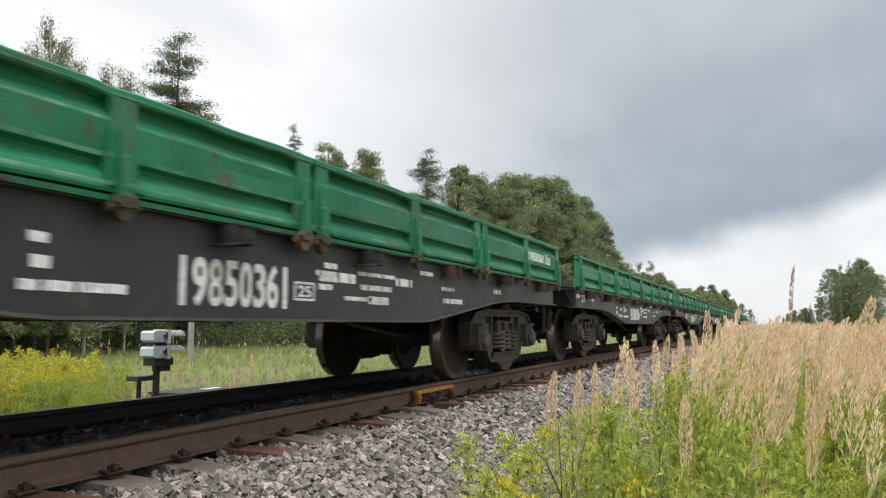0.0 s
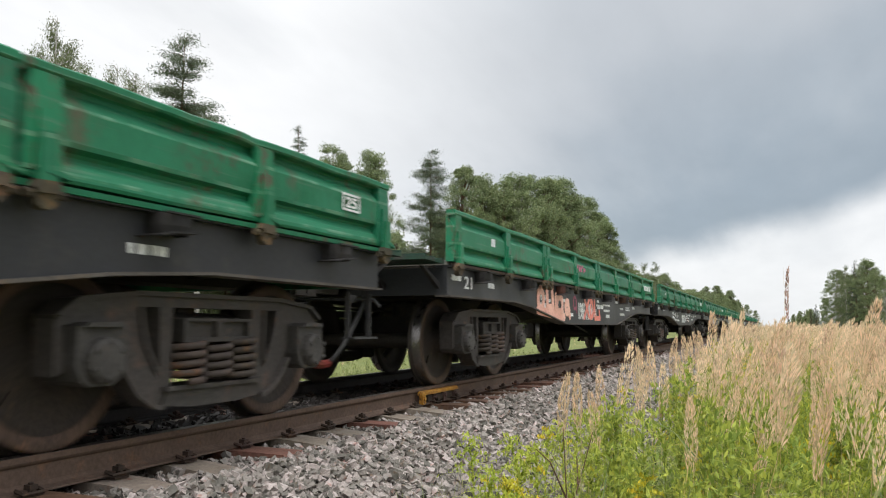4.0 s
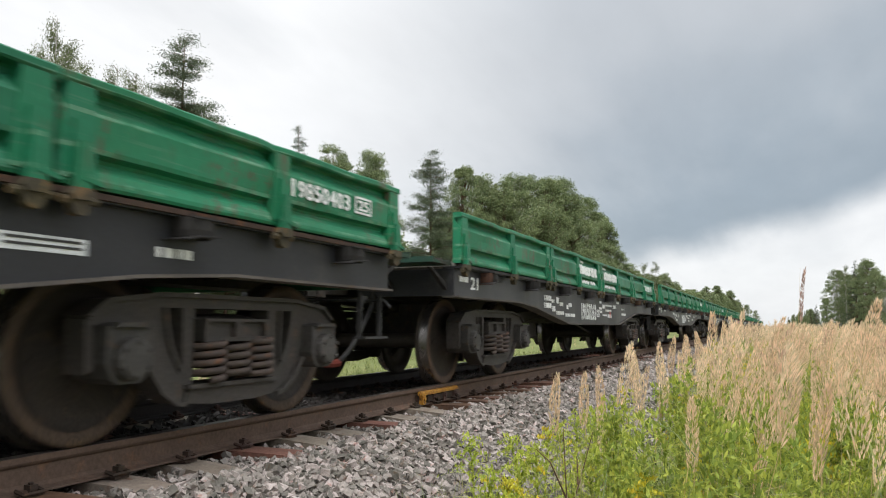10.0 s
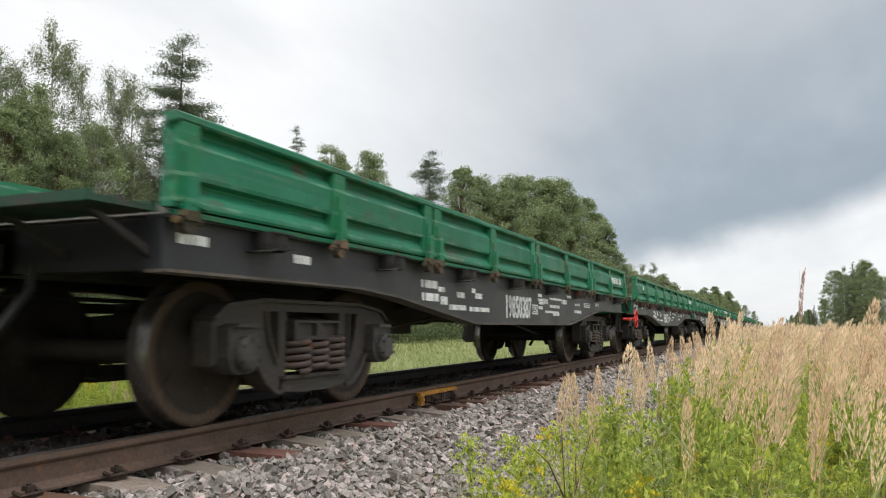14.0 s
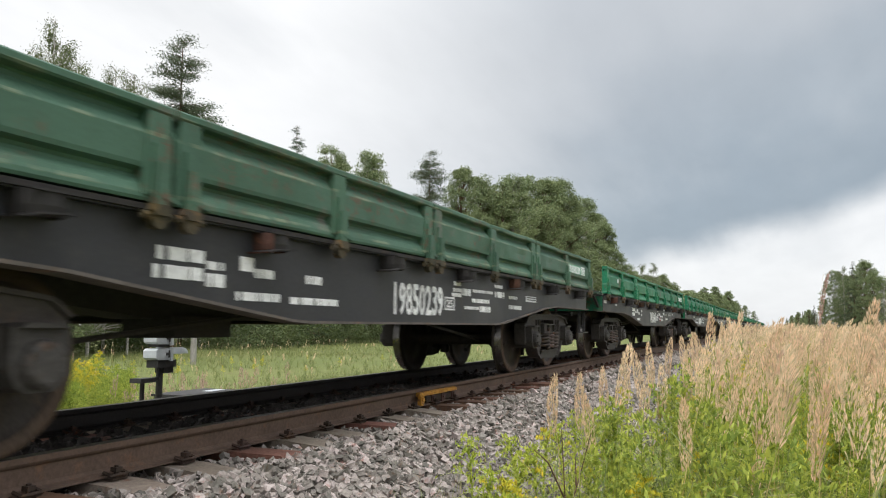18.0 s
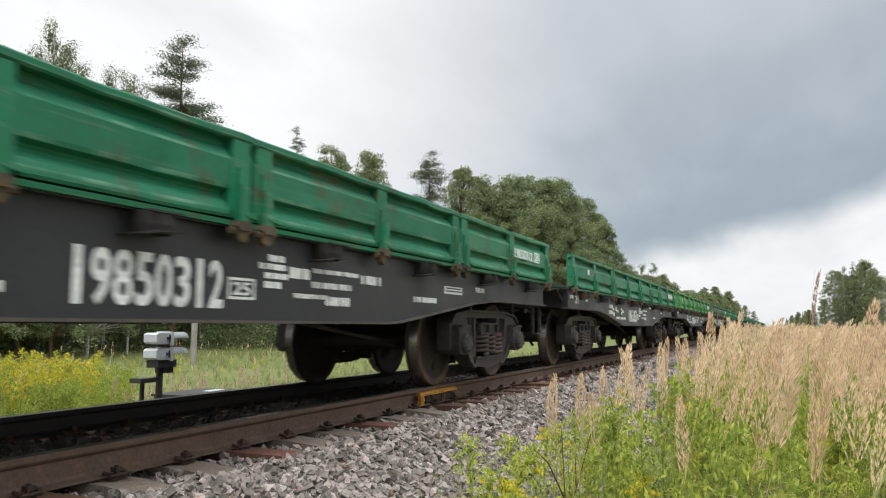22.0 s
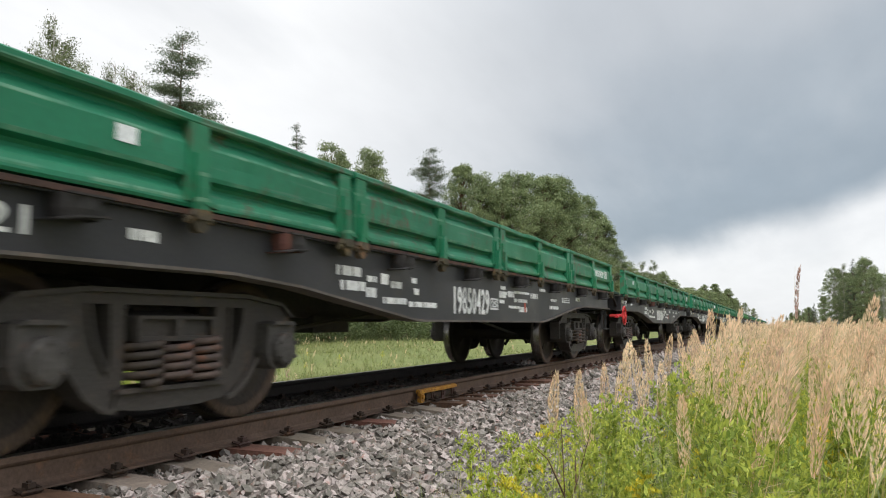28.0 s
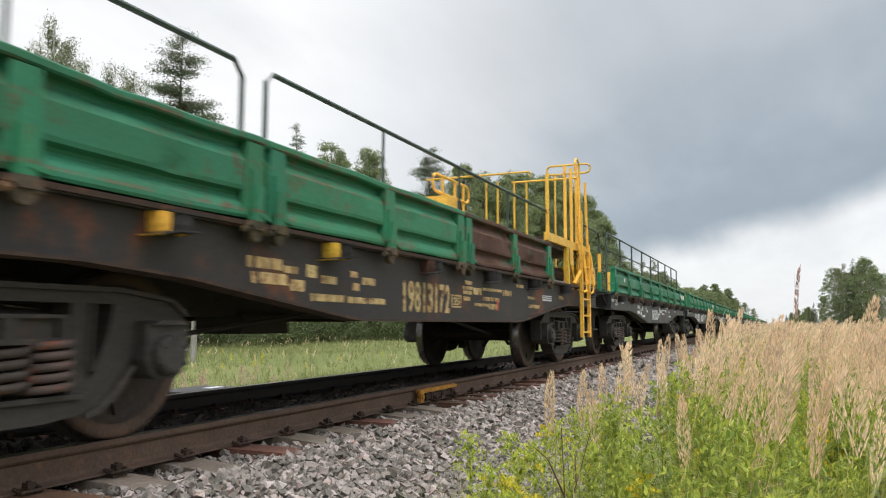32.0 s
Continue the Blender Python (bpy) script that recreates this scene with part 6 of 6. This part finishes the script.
def machine_extras(w):
    """Yellow ladder, platform and guard rails at the leading end of the rusty wagon."""
    for x, top in ((5.06, 2.5), (5.58, 1.98)):
        slab(w, "ladder_rail", YELLOW, x - 0.035, x + 0.035, -1.45, -1.4, 0.43, top, "flat yellow ladder side rail")
        pipe(w, "ladder_grab_rail", YELLOW, 0.022, [(x - 0.08, -1.47, 1.16), (x, -1.5, 1.18), (x + 0.04, -1.5, 1.3), (x + 0.04, -1.46, 1.75), (x - 0.04, -1.42, 2.0), (x - 0.06, -1.4, 3.05)], label="bent yellow grab rail")
    for i in range(6):
        slab(w, "rung", YELLOW, 5.09, 5.55, -1.44, -1.41, 0.5 + 0.27 * i, 0.525 + 0.27 * i, soft=0)
    for x, z in ((4.46, 3.14), (4.86, 3.18), (5.22, 3.32)):
        pipe(w, "guard_post", YELLOW, 0.026, [(x, -1.32, 1.2), (x, -1.32, z)])
    # rails across the platform: a rounded loop, two plain ones
    loop_y = [(-1.31 - 0.08 * math.sin(a), 3.4 + 0.08 * math.cos(a)) for a in np.linspace(0, math.pi, 7)] + [(-0.68 + 0.08 * math.sin(a), 3.4 - 0.08 * math.cos(a)) for a in np.linspace(0, math.pi, 7)]
    pipe(w, "guard_loop", YELLOW, 0.018, [(6.0, y, z) for y, z in loop_y + loop_y[:1]], label="rounded yellow guard loop across the platform")
    pipe(w, "guard_post", YELLOW, 0.016, [(6.0, -0.75, 3.33), (6.0, -0.75, 1.3)])
    pipe(w, "ladder_hoop", YELLOW, 0.018, [(5.3, -1.3, 3.1)] + [(5.38 - 0.16 * math.cos(a), -1.3, 3.28 + 0.16 * math.sin(a)) for a in np.linspace(0, math.pi, 8)] + [(5.54, -1.3, 1.98)], label="tall rounded yellow grab rail")
    pipe(w, "guard_rail", YELLOW, 0.018, [(5.2, -0.2, 3.08), (5.2, -1.34, 3.08)], label="thin yellow guard rail across the platform")
    for y in (-0.24, -0.46, -0.82):
        pipe(w, "guard_post", YELLOW, 0.018, [(5.2, y, 1.3), (5.2, y, 3.08)])
    pipe(w, "guard_rail", YELLOW, 0.016, [(3.4, 0.6, 2.87), (3.4, -1.07, 2.87), (3.4, -1.07, 2.8)], label="thin yellow guard rail across the deck")
    for y in (-0.39, -0.57):
        pipe(w, "guard_post", YELLOW, 0.016, [(3.4, y, 1.3), (3.4, y, 2.75)])
    slab(w, "platform", YELLOW, 3.3, 5.72, -1.36, -1.3, 1.84, 1.96, "yellow platform edge beam")
    slab(w, "platform_deck", RUSTY, 3.3, 5.72, -1.3, 1.3, 1.78, 1.9, "brown platform deck")
    slab(w, "bracket_box", YELLOW, 4.42, 4.72, -1.38, -1.32, 1.58, 1.84)
    slab(w, "upright", YELLOW, 4.4, 4.48, -1.38, -1.3, 1.26, 1.84)
    pipe(w, "guard_post", YELLOW, 0.028, [(3.5, -1.3, 1.86), (3.5, -1.3, 2.84)])
    pipe(w, "brace", YELLOW, 0.025, [(4.86, -1.36, 1.3), (4.5, -1.36, 1.66)])
    pipe(w, "brace", YELLOW, 0.03, [(4.72, -1.38, 1.28), (5.02, -1.42, 1.5)])
    bm = bmesh.new()
    tube(bm, [(3.35, -0.95, 1.45), (6.2, -0.95, 1.45)], 0.14, 14)
    part("pipe", bm, RUSTY, w, "rust-brown steel pipe lying on the deck")
    slab(w, "yellow_box", YELLOW, 5.3, 6.22, -1.4, -0.9, 1.33, 1.6, "yellow steel box at the leading end", 0.03)
    slab(w, "bracket_plate", YELLOW, 5.3, 5.46, -1.4, -1.36, 1.3, 1.95)
    y = -1.28
    pipe(w, "handrail", RAILING, 0.018, [(3.5, y, 2.29), (-3.1, y, 2.29), (-3.18, y, 2.22), (-3.18, y, 1.3)], label="dark bent pipe handrail")
    pipe(w, "handrail", RAILING, 0.018, [(-3.42, y, 1.3), (-3.42, y, 2.18), (-3.5, y, 2.27), (-6.4, y, 2.27), (-6.48, y, 2.19), (-6.48, y, 1.3)], label="dark bent pipe handrail")
    for x in (-5.0, -1.55, 0.15, 1.75):
        pipe(w, "post", RAILING, 0.014, [(x, y, 1.3), (x, y, 2.28)])
    pipe(w, "handrail", RAILING, 0.018, [(5.1, -1.4, 2.3), (6.48, -1.4, 2.3), (6.57, -1.4, 2.24), (6.6, -1.4, 2.1), (6.6, -1.4, 1.9)], label="dark bent pipe handrail")
    pipe(w, "guard_post", YELLOW, 0.03, [(6.6, -1.4, 1.58), (6.6, -1.4, 1.92)], label="yellow upper half of the end post")
    pipe(w, "guard_post", GREEN, 0.034, [(6.6, -1.4, 1.25), (6.6, -1.4, 1.58)], label="green lower half of the end post")
    # low rails on the deck
    pipe(w, "guard_loop", YELLOW, 0.018, pill(1.2, 2.4, -0.5, 2.28, 2.5))
    for x in (1.5, 1.9, 2.2):
        pipe(w, "guard_post", YELLOW, 0.02, [(x, -0.5, 1.3), (x, -0.5, 2.5)])
    slab(w, "yellow_fitting", YELLOW, 1.2, 1.5, -0.7, -0.4, 1.3, 2.2, "yellow machine fitting", 0.05)


SPECS = {
    -1: dict(number="19850361"), 0: dict(nx=-0.82, number="19850023"), 1: dict(number="19850284"), 3: dict(nx=-0.69, number="19850510"), 4: dict(nx=-0.99, number="19850247"), 5: dict(wide=1.17, nx=-1.18, number="19850262"),
    6: dict(nx=-0.9, number="19850403"), 7: dict(rusty=0.9, nx=-1.25, number="19850171", handwheel=True, label="black flat wagon, green sides, red handbrake wheel on its trailing end"), 8: dict(nx=-1.03, number="19850387"), 10: dict(dark_end=False, nx=-0.65, number="19850460"),
    11: dict(nx=-0.67, green=GREEN_GREY, number="19850239", label="flat wagon with faded grey-green drop sides and black frame"), 12: dict(dark_end=True, nx=-1.34, green=GREEN_BRIGHT, number="19851184", label="flat wagon with bright grass-green drop sides and black frame"),
    13: dict(number="19850353"), 14: dict(nx=-1.22, number="19850312"), 15: dict(nx=-0.63, number="19850148"), 16: dict(nx=-1.16, number="19850007"), 17: dict(handwheel=True), 18: dict(nx=-1.2, number="19850429"), 19: dict(wide=1.19, nx=-0.82, number="19850221"),
    20: dict(nx=-1.06, number="19813153", label="flat wagon with green sides and tall pipe railings, black frame", platform=True),
    21: dict(yellow=(1, 2), rusted=(2,), nx=-1.28, green=GREEN_RUST, black=BLACK_RUST, number="19813172", ink=OCHRE, label="rust-stained green flat wagon with yellow ladder and guard rails", no_board=((0, 3),), platform=True, dark_end=True),
}
FIRST, LAST = -8, 21
WAGONS = {}
for k in range(FIRST, LAST + 1):
    WAGONS[k] = wagon(dict(SPECS.get(k, {}), seed=100 + k))
rng_spray = random.Random(5)
# wagon with fat salmon letters on the sill
spray(WAGONS[1], [loop(-3.35, 1.01, 0.13, 0.14), [(-3.05, 1.18), (-3.02, 0.88)], [(-3.05, 0.9), (-2.75, 0.9)], [(-2.78, 1.2), (-2.72, 0.88)], [(-2.58, 0.88), (-2.56, 1.08)], loop(-2.36, 0.96, 0.16, 0.13), [(-2.5, 0.84), (-2.2, 0.86)], loop(-1.93, 0.93, 0.09, 0.08), [(-1.86, 1.01), (-1.76, 0.8)], [(-3.5, 0.86), (-2.6, 0.8), (-2.1, 0.78)]], PINK, -1.3245, "graffiti", "fat salmon-pink sprayed graffiti letters", 0.062)
spray(WAGONS[1], [[(-0.74, 1.09), (-0.42, 0.8)], [(-0.4, 1.1), (-0.78, 0.78)], [(-0.3, 0.78), (-0.28, 1.1), (-0.14, 1.04), (-0.09, 0.92), (-0.14, 0.82), (-0.3, 0.78)], [(0.02, 1.08), (0.04, 0.78), (0.46, 0.78), (0.4, 0.9)]], CORAL, -1.3265, "graffiti", "fat coral sprayed graffiti strokes over the number", 0.042)
spray(WAGONS[1], [loop(-1.42, 1.01, 0.1, 0.1), [(-1.35, 1.08), (-1.3, 0.86)]], MAGENTA, -1.3235, "graffiti", "magenta sprayed graffiti", 0.02)
spray(WAGONS[1], scrawl(rng_spray, -1.54, -0.95, 1.515, 1.62, 7), MAGENTA, NEAR_Y - 0.0555, "graffiti", "magenta sprayed graffiti", 0.016)
# wagon with white letters across the fold of the boards
for x0, x1, n in ((-1.6, -0.78, 7), (-0.72, -0.3, 4), (0.34, 1.05, 7), (1.1, 1.55, 4)):
    step, tall = (x1 - x0) / n, []
    for i in range(n):
        a, k = x0 + step * i, rng_spray.randrange(4)
        top, foot = 1.612 + rng_spray.uniform(-0.012, 0.01), 1.512 + rng_spray.uniform(-0.008, 0.012)
        if k == 0:
            tall.append([(a + 0.02, foot), (a + 0.03, top), (a + step * 0.8, top - 0.01), (a + step * 0.85, foot)])
        elif k == 1:
            tall.append(loop(a + step * 0.5, (top + foot) / 2, step * 0.42, 0.05))
        elif k == 2:
            tall += [[(a, top), (a + step * 0.3, foot), (a + step, foot + 0.01)], [(a + step * 0.6, top), (a + step * 0.5, foot)]]
        else:
            tall += [[(a + step * 0.1, foot), (a + step * 0.9, foot + 0.015)], [(a + step * 0.5, foot), (a + step * 0.4, top)], [(a, top - 0.02), (a + step, top)]]
    spray(WAGONS[5], tall, WHITE, NEAR_Y - 0.0555, "graffiti", "white sprayed graffiti", 0.027)
    spray(WAGONS[5], [[(x0 + 0.05 * i, 1.375 + 0.012 * math.sin(i * 1.7)) for i in range(int((x1 - x0) / 0.05))]], WHITE, NEAR_Y - 0.043, "graffiti", "white sprayed underline", 0.022)
spray(WAGONS[5], [[(-1.55, 1.71), (-1.42, 1.7)], [(-1.3, 1.705), (-1.12, 1.695)], [(0.4, 1.71), (0.7, 1.7)]], WHITE, NEAR_Y - 0.0115, "graffiti", "white sprayed strokes", 0.018)
spray(WAGONS[19], [loop(-2.22, 0.98, 0.09, 0.08, 0.6, 6.2), loop(-1.98, 0.95, 0.1, 0.1), [(-1.89, 1.16), (-1.85, 0.9), (-1.8, 0.86)], [(-1.72, 1.0), (-1.7, 0.86)], [(-1.73, 1.1), (-1.7, 1.11)], [(-1.62, 1.04), (-1.42, 1.04), (-1.58, 0.95), (-1.46, 0.9), (-1.42, 0.82), (-1.56, 0.76), (-2.3, 0.79)]], WHITE, -1.3265, "graffiti", "white sprayed graffiti", 0.02)
part("red_mark", bar_mesh(0.05, 0.1, RED), parent=WAGONS[19], at=(-0.96, -1.3225, 0.8), label="red paint mark")
railed_extras(WAGONS[20])
machine_extras(WAGONS[21])


# ---- what moves ----
def run(t):
    """How far the train has come, in metres."""
    return 0.02008 * t * t + 9.4952 * t - 2.953


def motions():
    times = [i * 1.0 for i in range(33)]
    for k, w in WAGONS.items():
        walk(w, [(t, pose(run(t) - PITCH * k - PITCH / 2, 0, 0)) for t in times])
    # the reeds sway in the wind of the train
    for n, (ob, x, y, h, lean) in enumerate(SWAYING[:-1]):
        z = ob.location.z
        rows = []
        for i in range(65):
            t = i * 0.5
            a = 1.6 * math.sin(t * 1.9 + n * 1.3) + 1.0 * math.sin(t * 3.7 + n * 2.1) + 0.9 * math.sin(t * 0.6 + n)
            rows.append((t, pose(x, y, z, a * 0.8 - math.degrees(lean), a * 0.6, 0)))
        walk(ob, rows)
    ob, x, y, h, lean = SWAYING[-1]
    z = ob.location.z
    tall = ((0, 0), (2, 1), (3.5, -1), (6, -5), (7.5, -1), (9, 0.5), (11, 1.5), (13, 1), (15, 2), (17, 2.5), (19, 9), (21, 4), (23, 4.5), (24, 2), (26, 1), (28, 0.5), (30, 1), (31, 2), (32, 0.5))
    walk(ob, [(t, pose(x, y, z, a, 0, 0)) for t, a in tall])
    turns = [(i / 15, run(i / 15) / WHEEL_R) for i in range(481)]
    for w in WAGONS.values():
        for ob in w.children_recursive:
            if ob.name.startswith("wheelset"):
                x = ob.location.x
                walk(ob, [(t, pose(x, 0, WHEEL_R, 0, math.degrees(a), 0)) for t, a in turns])


motions()
